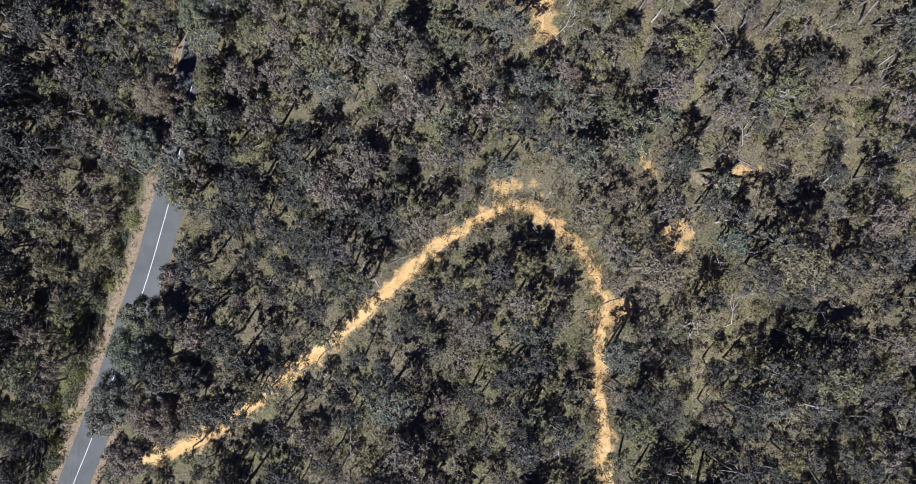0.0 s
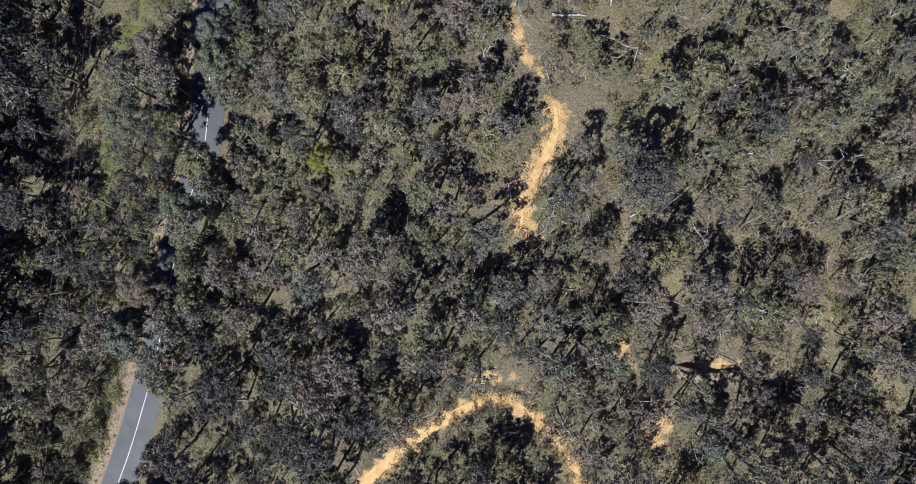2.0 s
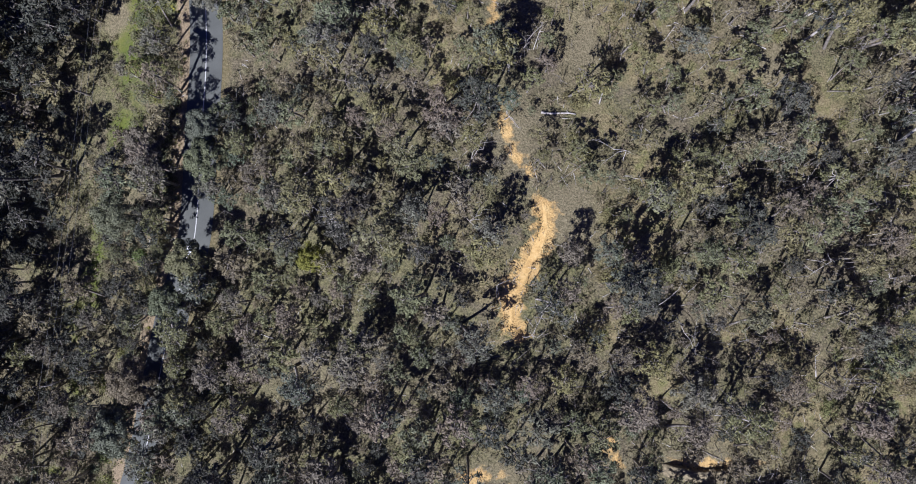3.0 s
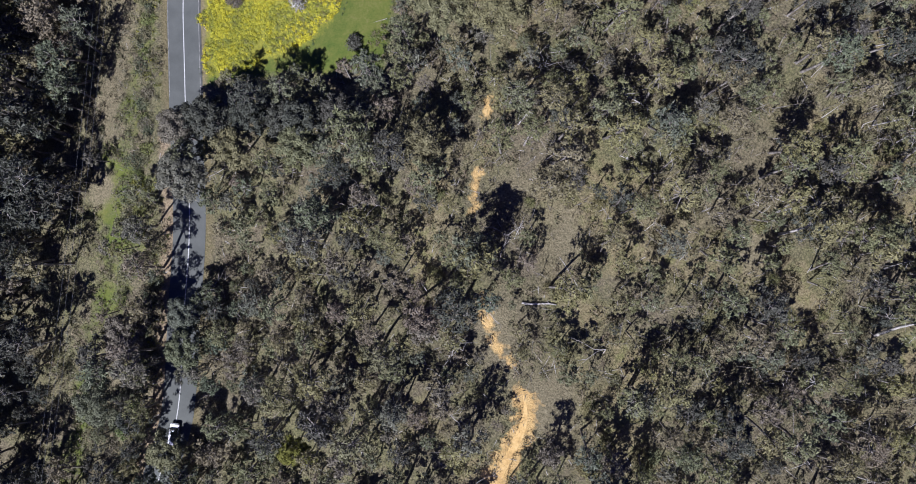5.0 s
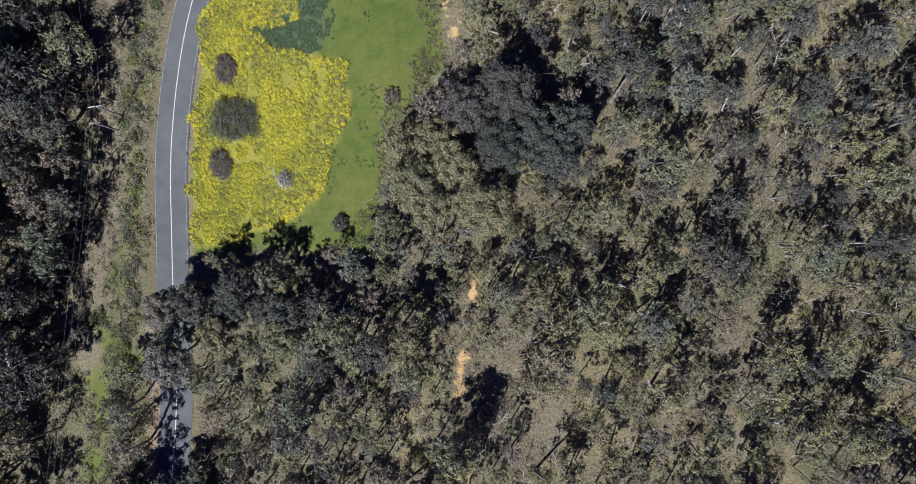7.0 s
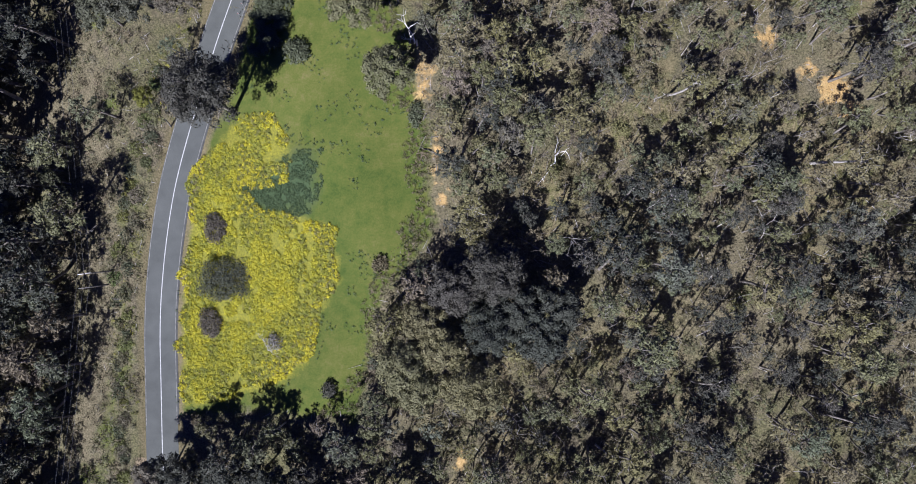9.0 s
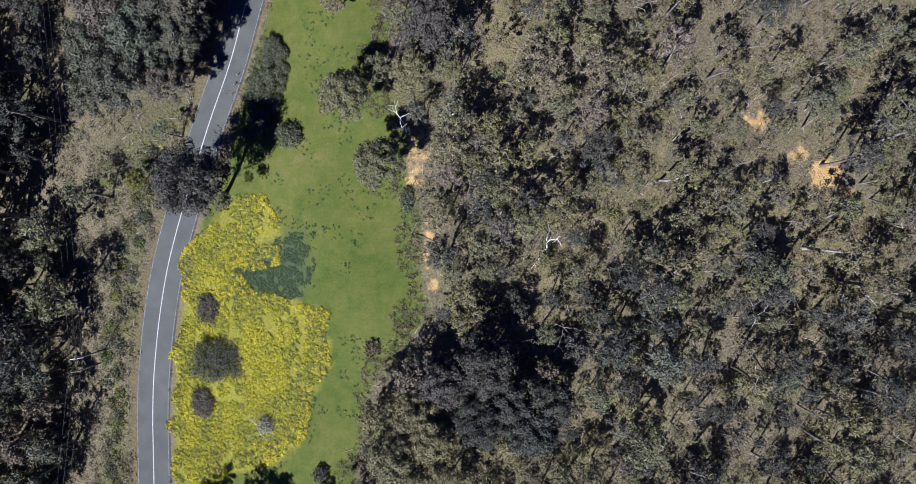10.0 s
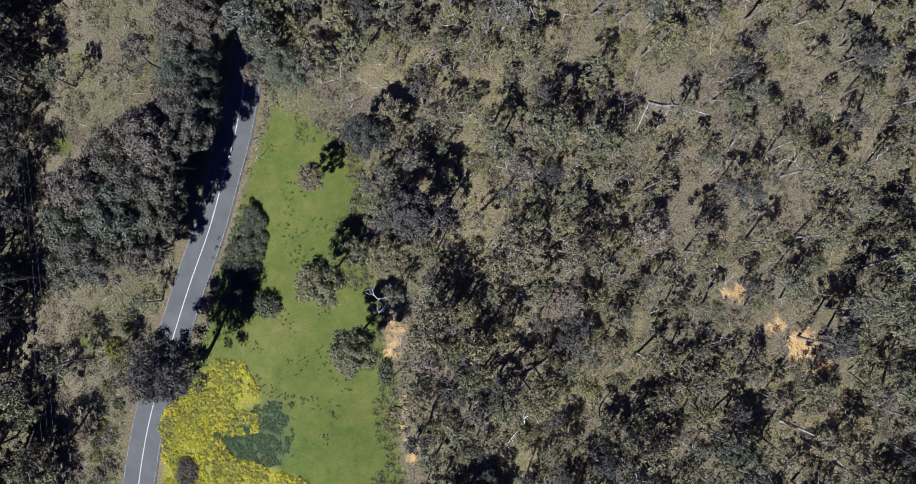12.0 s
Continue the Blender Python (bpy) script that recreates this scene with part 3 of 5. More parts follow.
def forest_plan():
    """Places, kinds and sizes of all the trees of the wood."""
    rng = np.random.RandomState(11)
    cell = 4.25
    gx, gy = np.meshgrid(np.arange(-102, 114, cell), np.arange(-60, 266, cell))
    x = (gx + rng.uniform(-0.5, 0.5, gx.shape) * cell).ravel()
    y = (gy + rng.uniform(-0.5, 0.5, gx.shape) * cell).ravel()
    t = np.gradient(ROAD_LINE, axis=0)
    t /= np.hypot(t[:, 0], t[:, 1])[:, None]
    for side, most in ((1, 0.95), (1, 0.85), (-1, 0.85)):
        off = side * rng.uniform(4.3, 6.2, len(t))
        ok = (rng.rand(len(t)) < most) & ((side > 0) | ((ROAD_LINE[:, 1] < 78) & (ROAD_LINE[:, 1] > 12)))
        x = np.r_[x, (ROAD_LINE[:, 0] + t[:, 1] * off)[ok]]
        y = np.r_[y, (ROAD_LINE[:, 1] - t[:, 0] * off + rng.uniform(-1, 1, len(t)))[ok]]
    kind = rng.randint(0, len(TEMPLATES), len(x))
    scale = 0.7 + 0.5 * rng.rand(len(x))
    h = np.array([z[0] for z in SIZES])[kind] * scale * 0.8
    r = np.array([z[1] for z in SIZES])[kind] * scale
    patch = value_noise(x, y, 6.5, 71)
    size = 0.68 + 0.48 * sm(0.30, 0.65, patch)
    scale, h, r = scale * size, h * size, r * size
    sx = seen_x(x, h)
    dr, _ = line_distance(sx, y, ROAD_LINE)
    drt, _ = line_distance(x, y, ROAD_LINE)
    d1, _ = line_distance(sx, y, TRACK_LINE)
    d2, _ = line_distance(sx, y, TRACK2_LINE)
    bare_road = np.zeros(len(x), bool)
    for lo, hi in OPEN_ROAD:
        bare_road |= (y > lo) & (y < hi)
    # trees that would shade an open stretch stay low
    for far in (0.55, 0.9):
        px, py = x + SUN_AWAY.x * h * far * 1.05, y + SUN_AWAY.y * h * far * 1.05
        lit = (line_distance(px, py, TRACK_LINE)[0] < 0.6 + 0.8 * r) & (rng.rand(len(x)) < 0.85)
        lit |= (line_distance(px, py, TRACK2_LINE)[0] < 0.6 + 0.7 * r) & np.any([(py > lo) & (py < hi) for lo, hi in OPEN_TRACK], 0)
        lit |= (x < np.interp(y, ROAD_LINE[:, 1], ROAD_LINE[:, 0]) - 5.5) & (line_distance(px, py, ROAD_LINE)[0] < 2.2 + 0.5 * r) & np.any([(py > lo) & (py < hi) for lo, hi in OPEN_ROAD[1:5]], 0)
        small = np.where(lit, 0.55, 1.0)
        scale, h, r = scale * small, h * small, r * small
    ok = (drt > 3.9) & np.where(bare_road, dr > 3.4 + 0.8 * r, True)
    open_track = np.zeros(len(x), bool)
    for lo, hi in OPEN_TRACK:
        open_track |= (y > lo) & (y < hi)
    ok &= (d1 > np.where((x < -44) | (x > 21), 0.4 * r, 0.8 + 0.55 * r)) & np.where(open_track, d2 > 1.3 + 0.7 * r, d2 > 0.3 * r)
    ok &= ~((x > 4) & (x < 21) & (y > -16) & (y < 10) & (d1 < 1.6 + 0.85 * r))
    ok &= np.hypot(x - 16.5, y - 2.8) > 4.5
    ok &= (area_distance(sx, y, CLEARING) < -0.3 * r) & (area_distance(x, y, CLEARING) < 0.5)
    ok &= ~((y < 12) & (drt < 8.5) & (x < np.interp(y, ROAD_LINE[:, 1], ROAD_LINE[:, 0])))
    edge = valley_edge(y)
    gully = x < edge
    thick = sm(110, 125, y) * (1 - sm(160, 175, y)) * sm(4, 12, x)
    keep = 0.97 - 0.09 * sm(8, 26, x) * sm(-5, 20, y) * (1 - thick) - 0.13 * sm(170, 230, y) * sm(10, 40, x) - 0.6 * (glade(x, y) > 0.12 * thick)
    slope = (~gully) & (x < edge + 13) & (y > 45)
    keep = np.where(gully, 1.0, keep)
    keep = np.where(drt < 6.5, 1.0, keep)
    keep = np.where((x < -8) & (x > -62) & (y < 40), np.maximum(keep, 0.97), keep)
    keep = np.where(slope & (drt > 6.5), 0.25 - 0.2 * sm(100, 125, y), keep)
    keep = np.where((~gully) & (x < -38) & (y > 120), np.minimum(keep, 0.12), keep)
    ok &= rng.rand(len(x)) < keep
    ok &= ~((x < np.interp(y, ROAD_LINE[:, 1], ROAD_LINE[:, 0])) & (drt < 17) & (y > 100) & (y < 168))
    for px, py, a, b, sandy in PATCHES:
        ok &= np.hypot((sx - px) / (a + 0.8 + sandy), (y - py) / (b + 0.8 + sandy)) > 1
    ok &= np.hypot(x - -57.4, y - 149.6) > 5.5
    for px, py, pr in CLEARED:
        ok &= np.hypot(x - px, y - py) > pr
    olive = 0.25 + 0.50 * sm(-5, 25, x) * sm(20, 100, y)
    tint = np.where(rng.rand(len(x)) < olive, np.where(rng.rand(len(x)) < 0.5, 0.2, 0.76) + rng.uniform(-0.09, 0.09, len(x)), np.clip(0.9 * value_noise(x, y, 22, 9) + rng.uniform(-0.3, 0.3, len(x)), 0, 0.999))
    tint = np.where(rng.rand(len(x)) < 0.35 * (1 - sm(20, 80, y)), 0.6 + rng.uniform(-0.08, 0.08, len(x)), tint)
    near = np.minimum(np.minimum(d1, d2), np.minimum(dr, np.abs(area_distance(x, y, CLEARING))))
    near = np.where(gully, near + 50, near)
    scale = np.where(gully, scale * (1.25 + 0.5 * (1 - sm(-14, -3, x - edge))), scale)
    stand = np.maximum((1 - sm(0, 22, np.hypot((x + 33) / 1.0, (y + 12) / 1.5) - 14)), 0.35 * (1 - sm(0, 12, np.hypot((x + 22) / 1.5, y - 106) - 10)))
    stand = np.maximum(stand, 0.5 * (1 - sm(0, 10, np.hypot(x - 30, (y - 150) / 1.2) - 10)))
    stand = np.maximum(stand, 0.8 * (1 - sm(-36, -8, y)))
    stand = np.maximum(stand, 0.7 * (1 - sm(0, 12, np.hypot((x + 66) / 1.2, (y - 42) / 1.5) - 14)))
    stand = np.maximum(stand, 0.6 * (1 - sm(0, 14, np.hypot((x - 82) / 1.6, y - 136) - 12)))
    stand = np.maximum(stand, 0.6 * sm(24, 40, x) * (1 - sm(-5, 15, y)))
    # darker leaves here cover both grey-brown crowns and the dense shade between them
    stand = np.maximum(stand, 0.75 * sm(134, 142, y) * (1 - sm(158, 168, y)) * sm(8, 16, x))
    dusky = rng.rand(len(x)) < 0.10 + 0.6 * stand
    # most gully crowns get the dark leaves, which paint in the gully's shade
    gully = (gully & (rng.rand(len(x)) < 0.9 - 0.45 * sm(95, 125, y) * (1 - sm(170, 195, y)))) | dusky
    return [(x[i], y[i], kind[i], scale[i], tint[i], near[i], gully[i]) for i in np.flatnonzero(ok)]


# big or marked trees: name, x, y, size, scale, leaf, label
MARKED = [
    ("roadside_tree", -31.2, 181.8, 3, 1.0, "dark", "tall dark grey-green tree leaning over the road edge"),
    ("gum_tree", -31.7, 237.0, 0, 0.95, "grey", "large spreading gum tree shading the road"),
    ("gum_tree", -38.3, 226.9, 1, 1.28, "grey", "large spreading gum tree shading the road"),
    ("gum_tree", -40.0, 215.4, 0, 1.10, "grey", "large clumpy gum tree above the road"),
    ("gum_tree", -47.4, 215.4, 1, 1.34, "grey", "large clumpy gum tree above the road"),
    ("gum_tree", -48.4, 204.6, 0, 1.04, "grey", "large clumpy gum tree above the road"),
    ("gum_tree", -54.8, 200.3, 2, 1.2, "grey", "large clumpy gum tree above the road"),
    ("gum_tree", -27.5, 247.6, 1, 1.0, "grey", "large clumpy gum tree beside the road"),
    ("gum_tree", -34.7, 248.0, 2, 1.0, "grey", "large clumpy gum tree beside the road"),
    ("gum_tree", -12.2, 237.8, 0, 0.72, "gum", "round grey-green tree at the road bend"),
    ("gum_tree", 4.2, 226.0, 1, 0.9, "dark", "dark-leaved tree at the edge of the grass"),
    ("gum_tree", -7.2, 217.4, 2, 0.7, "gum", "small grey-green tree standing in grass"),
    ("gum_tree", -3.9, 199.8, 1, 1.0, "olive", "thin brownish gum tree leaning over the grass"),
    ("gum_tree", 1.2, 187.6, 1, 1.0, "olive", "brownish gum tree at the edge of the grass"),
    ("gum_tree", 7.3, 202.7, 2, 1.0, "olive", "olive gum tree at the edge of the grass"),
    ("gum_tree", 12.4, 210.6, 1, 1.1, "dark", "dark tall gum tree casting a broad shadow"),
    ("dark_tree", -41.6, 111.5, 2, 1.00, "dark", "dense dark green tree edging the meadow"),
    ("dark_tree", -35.8, 111.9, 2, 1.10, "dark", "dense dark green tree edging the meadow"),
    ("dark_tree", -29.7, 111.3, 2, 1.00, "dark", "dense dark green tree edging the meadow"),
    ("dark_tree", -23.2, 111.4, 2, 0.95, "dark", "dense dark green tree edging the meadow"),
    ("dark_tree", -17.4, 111.1, 2, 1.10, "dark", "dense dark green tree edging the meadow"),
    ("dark_tree", -12.0, 111.7, 2, 1.05, "dark", "dense dark green tree edging the meadow"),
    ("gum_tree", -32.2, 106.9, 2, 1.10, "olive", "dense olive-brown tree edging the meadow"),
    ("gum_tree", -19.8, 106.8, 2, 1.10, "gum", "dense olive-brown tree edging the meadow"),
    ("gum_tree", 1.1, 106.6, 1, 0.95, "olive", "dense olive-brown tree in the forest"),
    ("dark_tree", 7.5, 142.5, 1, 1.0, "olive", "olive tall tree at the corner of the grass"),
    ("dark_tree", 14.8, 147.1, 1, 1.05, "dark", "dark tall tree at the corner of the grass"),
    ("dark_tree", 21.0, 151.6, 0, 0.95, "dark", "dark tall tree casting a long shadow"),
    ("dark_tree", 12.6, 138.1, 1, 1.0, "olive", "olive tall tree at the corner of the grass"),
    ("dark_tree", 25.0, 142.7, 1, 1.0, "dark", "dark tall tree in the forest"),
    ("dark_tree", -43.1, 209.5, 1, 1.1, "dark", "dark tall tree above the road"),
    ("dark_tree", 4.7, 135.7, 1, 1.1, "olive", "olive tall tree at the corner of the grass"),
    ("dark_tree", 19.3, 140.4, 0, 0.9, "dark", "dark tall tree casting a long shadow"),
    ("gum_tree", -29.2, 252.4, 0, 1.0, "grey", "tall grey gum tree shading the road"),
    ("gum_tree", -30.5, 243.0, 0, 0.9, "grey", "tall gum tree shading the road"),
    ("gum_tree", -32.6, 231.0, 0, 0.95, "grey", "tall grey gum tree shading the road"),
    ("gum_tree", -35.0, 222.6, 1, 1.34, "grey", "tall gum tree shading the road"),
    ("gum_tree", -43.9, 220.3, 0, 1.10, "grey", "large clumpy gum tree above the road"),
    ("gum_tree", -43.6, 209.4, 1, 1.34, "grey", "large grey gum tree above the road"),
    ("gum_tree", -39.2, 207.0, 2, 1.0, "grey", "clumpy gum tree above the road"),
    ("dark_tree", 28.9, 138.2, 1, 1.1, "dark", "dark tall tree in the forest"),
    ("dark_tree", 33.4, 143.8, 1, 1.0, "dark", "dark tall tree in the forest"),
    ("dark_tree", 8.1, 131.2, 1, 1.0, "olive", "tall olive tree at the corner of the grass"),
    ("dark_tree", 17.1, 131.4, 0, 0.9, "olive", "olive tall tree in the forest"),
    ("gum_tree", -36.0, 209.8, 1, 1.05, "grey", "tall gum tree shading the road"),
    ("gum_tree", -34.6, 215.3, 1, 1.1, "grey", "tall gum tree shading the road"),
    ("gum_tree", -33.3, 220.3, 1, 1.0, "grey", "tall gum tree shading the road"),
    ("gum_tree", -32.1, 225.6, 1, 1.1, "grey", "tall gum tree shading the road"),
    ("gum_tree", -31.1, 231.0, 0, 0.9, "grey", "tall gum tree shading the road"),
    ("gum_tree", -38.9, 203.5, 2, 1.1, "grey", "clumpy gum tree beside the road"),
    ("gum_tree", -52.3, 210.6, 1, 1.2, "grey", "large clumpy gum tree on the slope"),
    ("gum_tree", -36.7, 211.2, 2, 1.1, "grey", "clumpy gum tree above the road"),
    ("gum_tree", -62.8, -22.5, 0, 0.85, "gum", "broad grey gum tree hanging over the asphalt"),
    ("gum_tree", -66.0, -29.8, 0, 0.85, "gum", "broad grey gum tree hanging over the asphalt"),
    ("gum_tree", -60.2, -16.8, 1, 0.9, "gum", "grey gum tree hanging over the asphalt"),
    ("gum_tree", -57.6, -32.9, 0, 0.8, "gum", "broad grey gum tree beside the asphalt"),
    ("gum_tree", -63.1, -40.6, 1, 0.95, "gum", "broad grey gum tree beside the asphalt"),
    ("gum_tree", -43.4, 109.4, 1, 0.85, "gum", "thin grey gum tree hanging over the road"),
    ("gum_tree", -41.0, 102.6, 1, 1.05, "gum", "broad gum tree hanging over the road"),
    ("gum_tree", -53.6, 70.2, 1, 0.85, "gum", "broad gum tree on the road verge"),
    ("gum_tree", -57.7, 58.0, 0, 0.8, "gum", "broad brownish gum tree on the road verge"),
    ("gum_tree", -42.5, 74.1, 1, 0.75, "gum", "grey gum tree hanging over the road"),
    ("gum_tree", -42.3, 67.6, 1, 0.85, "gum", "grey-brown gum tree hanging over the road"),
    ("gum_tree", -43.6, 48.7, 1, 0.9, "olive", "olive gum tree hanging over the road"),
    ("gum_tree", -48.4, 42.7, 1, 0.8, "gum", "gum tree hanging over the road"),
    ("gum_tree", -55.4, 26.0, 0, 0.75, "gum", "broad olive gum tree beside the road"),
    ("gum_tree", -57.2, 16.4, 1, 1.0, "gum", "broad olive gum tree beside the road"),
    ("gum_tree", 12.4, -5.5, 2, 0.68, "gum", "round grey-green tree inside the track bend"),
    ("wattle_tree", -20.8, 50.6, 2, 0.7, "wattle", "small yellow-green wattle tree among gums"),
    ("wattle_tree", -18.4, 48.7, 2, 0.5, "wattle", "small yellow-green wattle tree among gums"),
    ("wattle_tree", -47.9, 184.8, 2, 0.55, "wattle", "yellow-green flowering wattle beside the road"),
    ("wattle_tree", -53.1, 99.9, 2, 0.5, "wattle", "bright green wattle on the road verge"),
]
CLEARED = [(m[1], m[2], 4.2 if m[3] == 0 else 3.2) for m in MARKED] + [(-17.0, 228.5, 7.0), (-7.0, 230.0, 6.0), (0.5, 230.0, 5.0)]
LEAF = {"gum": GUM, "olive": OLIVE, "grey": GREY, "dark": DARK_SHADE_LEAF, "wattle": WATTLE}


def build_forest():
    plan = forest_plan()
    plan.sort(key=lambda p: p[5])
    count = 290 - len(MARKED)
    single, rest = plan[:count], plan[count:]
    rng = np.random.RandomState(4)
    made = {}
    for name, x, y, k, s, leaf, label in MARKED:
        if (k, leaf) not in made:
            made[k, leaf] = tree_meshes(BIG[k], LEAF[leaf], BARK)
        plant_tree(name, made[k, leaf], x, y, s, rng.rand() * 6.28, label, "tree", "large trees")
    meshes = [tree_meshes(s, GUM, BARK if i % 4 else PALE_BARK) for i, s in enumerate(TEMPLATES)]
    for x, y, k, s, tint, _, _ in single:
        plant_tree("gum_tree", meshes[k], x, y, s, rng.rand() * 6.28, "grey-green gum tree with a clumpy open crown" if k % 4 else "pale-barked gum tree with a thin crown", "tree", "gum trees along road and tracks")
    V, F, M, T, n = [], [], [], [], 0
    zs = terrain(np.array([p[0] for p in rest]), np.array([p[1] for p in rest]))
    flat = [(t[0], joined(t[1][::2]), t[2]) for t in TEMPLATES]
    for (x, y, k, s, tint, _, gully), z in zip(rest, zs):
        a = rng.rand() * 6.28
        rot = np.array([[math.cos(a), -math.sin(a), 0], [math.sin(a), math.cos(a), 0], [0, 0, 1]])
        bark = 2 if rng.rand() < 0.1 else 0
        for j, (v, f, *kinds) in enumerate(flat[k]):
            V.append((v * s) @ rot.T + [x, y, z])
            F.append(f + n)
            M.append(np.where(kinds[0], bark, 3 if gully else 1) if j == 2 else np.full(len(f), bark))
            T.append(np.full(len(v), tint))
            n += len(v)
    me = mesh_from("forest", np.concatenate(V), np.concatenate(F), [BARK, GUM, PALE_BARK, DARK_SHADE_LEAF], np.concatenate(M), np.concatenate(T))
    tagged(new("forest", me), "dense dry eucalypt forest of grey-green and olive crowns", "forest", kind="stuff")
    print("trees", len(plan), "triangles", len(me.polygons))


build_forest()


def outer_woods():
    """The same wood going on outside the flown strip, in fewer and larger sprays."""
    rng = np.random.RandomState(13)
    shapes = [tree_shape(500 + i, 12.0, 3.4, 8, 36, 1.7) for i in range(3)]
    x, y = rng.uniform(-150, 162, 4000), rng.uniform(-105, 312, 4000)
    ok = ((x < -104) | (x > 116) | (y < -62) | (y > 268)) & (line_distance(x, y, ROAD_LINE)[0] > 6) & (line_distance(x, y, TRACK_LINE)[0] > 3)
    V, F, M, T, n = [], [], [], [], 0
    for px, py, pz in zip(x[ok], y[ok], terrain(x[ok], y[ok])):
        t = shapes[rng.randint(3)]
        s, a, tint = rng.uniform(0.8, 1.4), rng.rand() * 6.28, rng.rand()
        rot = np.array([[math.cos(a), -math.sin(a), 0], [math.sin(a), math.cos(a), 0], [0, 0, 1]])
        for v, f, kinds in ((*t[0], np.ones(len(t[0][1]))), t[2]):
            V.append((v * s) @ rot.T + [px, py, pz])
            F.append(f + n)
            M.append(np.asarray(kinds))
            T.append(np.full(len(v), tint))
            n += len(v)
    me = mesh_from("outer_woods", np.concatenate(V), np.concatenate(F), [GUM, BARK], np.concatenate(M), np.concatenate(T))
    tagged(new("outer_woods", me), "surrounding dry eucalypt forest", "forest", kind="stuff")


outer_woods()


# ---- undergrowth, flowers and grass ----
def scatter(name, label, leaf, spots, size, count, leaf_size, rise, rng, flat=0.7, hue=None, up=0.5):
    """Low clumps of leaves over many spots, as one mesh."""
    shapes = []
    for k in range(6):
        r = np.random.RandomState(900 + k)
        m = 3
        c = r.normal(size=(m, 3)) * [0.35, 0.35, 0.0] + [0, 0, rise]
        shapes.append(leaves(r, c, [0.5 + 0.3 * r.rand() for _ in range(m)], count, leaf_size, flat, up=up)[0])
    x, y = spots
    z = terrain(x, y)
    V, T = [], []
    for i in range(len(x)):
        v = shapes[rng.randint(6)]
        s = size * (0.55 + 0.9 * rng.rand())
        a = rng.rand() * 6.28
        rot = np.array([[math.cos(a), math.sin(a), 0], [-math.sin(a), math.cos(a), 0], [0, 0, 1]])
        V.append((v * s) @ rot + [x[i], y[i], z[i]])
        T.append(np.full(len(v), rng.rand() if hue is None else hue[i]))
    V = np.concatenate(V)
    ob = new(name, mesh_from(name, V, np.arange(len(V)).reshape(-1, 3), [leaf], None, np.concatenate(T)))
    return tagged(ob, label, name.replace("_", " "), kind="stuff")


def free_spots(rng, n, box, test):
    x, y = rng.uniform(box[0], box[1], n), rng.uniform(box[2], box[3], n)
    ok = test(x, y)
    return x[ok], y[ok]


def wood_floor(x, y):
    dr, _ = line_distance(x, y, ROAD_LINE)
    d1, _ = line_distance(x, y, TRACK_LINE)
    d2, _ = line_distance(x, y, TRACK2_LINE)
    clear = np.any([(y > lo) & (y < hi) for lo, hi in OPEN_TRACK], 0)
    ok = (dr > 4.4) & (d1 > 0.8 + 0.3 * ((x > 6) & (x < 32) & (y > -12) & (y < 10))) & (d2 > np.where(clear, 0.9, 0.0)) & (area_distance(x, y, CLEARING) < 12 * (value_noise(x, y, 4, 23) - 0.55) * (x > -8))
    for px, py, a, b, sandy in PATCHES:
        ok &= np.hypot((x - px) / a, (y - py) / b) > 1
    return ok & (value_noise(x, y, 6, 21) > 0.22)


RNG = np.random.RandomState(77)
scatter("undergrowth", "low grey-green and brown scrub under the trees", SCRUB, free_spots(RNG, 21000, (-104, 116, -62, 266), wood_floor), 1.05, 20, 0.30, 0.55, RNG, 0.8)
on_track = lambda x, y: (lambda d: (d < 2.6) & (value_noise(x, y, 1.7, 91) > 0.38 + 0.12 * (d < 1.0) + 0.22 * (x < -8)))(line_distance(x, y, TRACK_LINE)[0]) & (np.hypot(x - 27.5, y + 13.3) > 3.0)
scatter("track_scrub", "straggling grey-brown scrub spreading over the sandy track", SCRUB, free_spots(RNG, 10000, (-62, 34, -48, 14), on_track), 0.75, 14, 0.30, 0.5, RNG, 0.8)
in_flowers = lambda x, y: (area_distance(x, y, FLOWERS) + 4.0 * (value_noise(x, y, 3, 31) - 0.5) > 0) & (value_noise(x, y, 1.9, 33) > 0.22)
FLOWER_SPOTS = free_spots(RNG, 25000, (-46, -4, 118, 184), in_flowers)
flower_edge = area_distance(*FLOWER_SPOTS, FLOWERS)
flower_hue = 0.55 * RNG.rand(len(flower_edge)) ** 1.5 + 0.45 * (value_noise(*FLOWER_SPOTS, 2.4, 38) - 0.42) + 0.4 * (value_noise(*FLOWER_SPOTS, 6, 37) - 0.45) + 0.55 * (1 - sm(-1.5, 8.0, flower_edge)) * (FLOWER_SPOTS[0] > -30) + 0.5 * (1 - sm(4.0, 7.0, line_distance(*FLOWER_SPOTS, ROAD_LINE)[0]))
scatter("yellow_flowers", "mass of bright yellow flowering weeds in a meadow", YELLOW, FLOWER_SPOTS, 0.42, 10, 0.50, 0.40, RNG, 0.5, np.clip(flower_hue, 0.0, 0.99), up=0.7)
in_lush = lambda x, y: (area_distance(x, y, LUSH) + 5 * (value_noise(x, y, 1.8, 35) - 0.45) > 0) & (value_noise(x, y, 1.2, 36) > 0.22)
scatter("green_weeds", "dense dark green weeds between flowers and grass", GREEN_TUFT, free_spots(RNG, 9000, (-32, -10, 158, 174), in_lush), 0.24, 8, 0.45, 0.15, RNG)
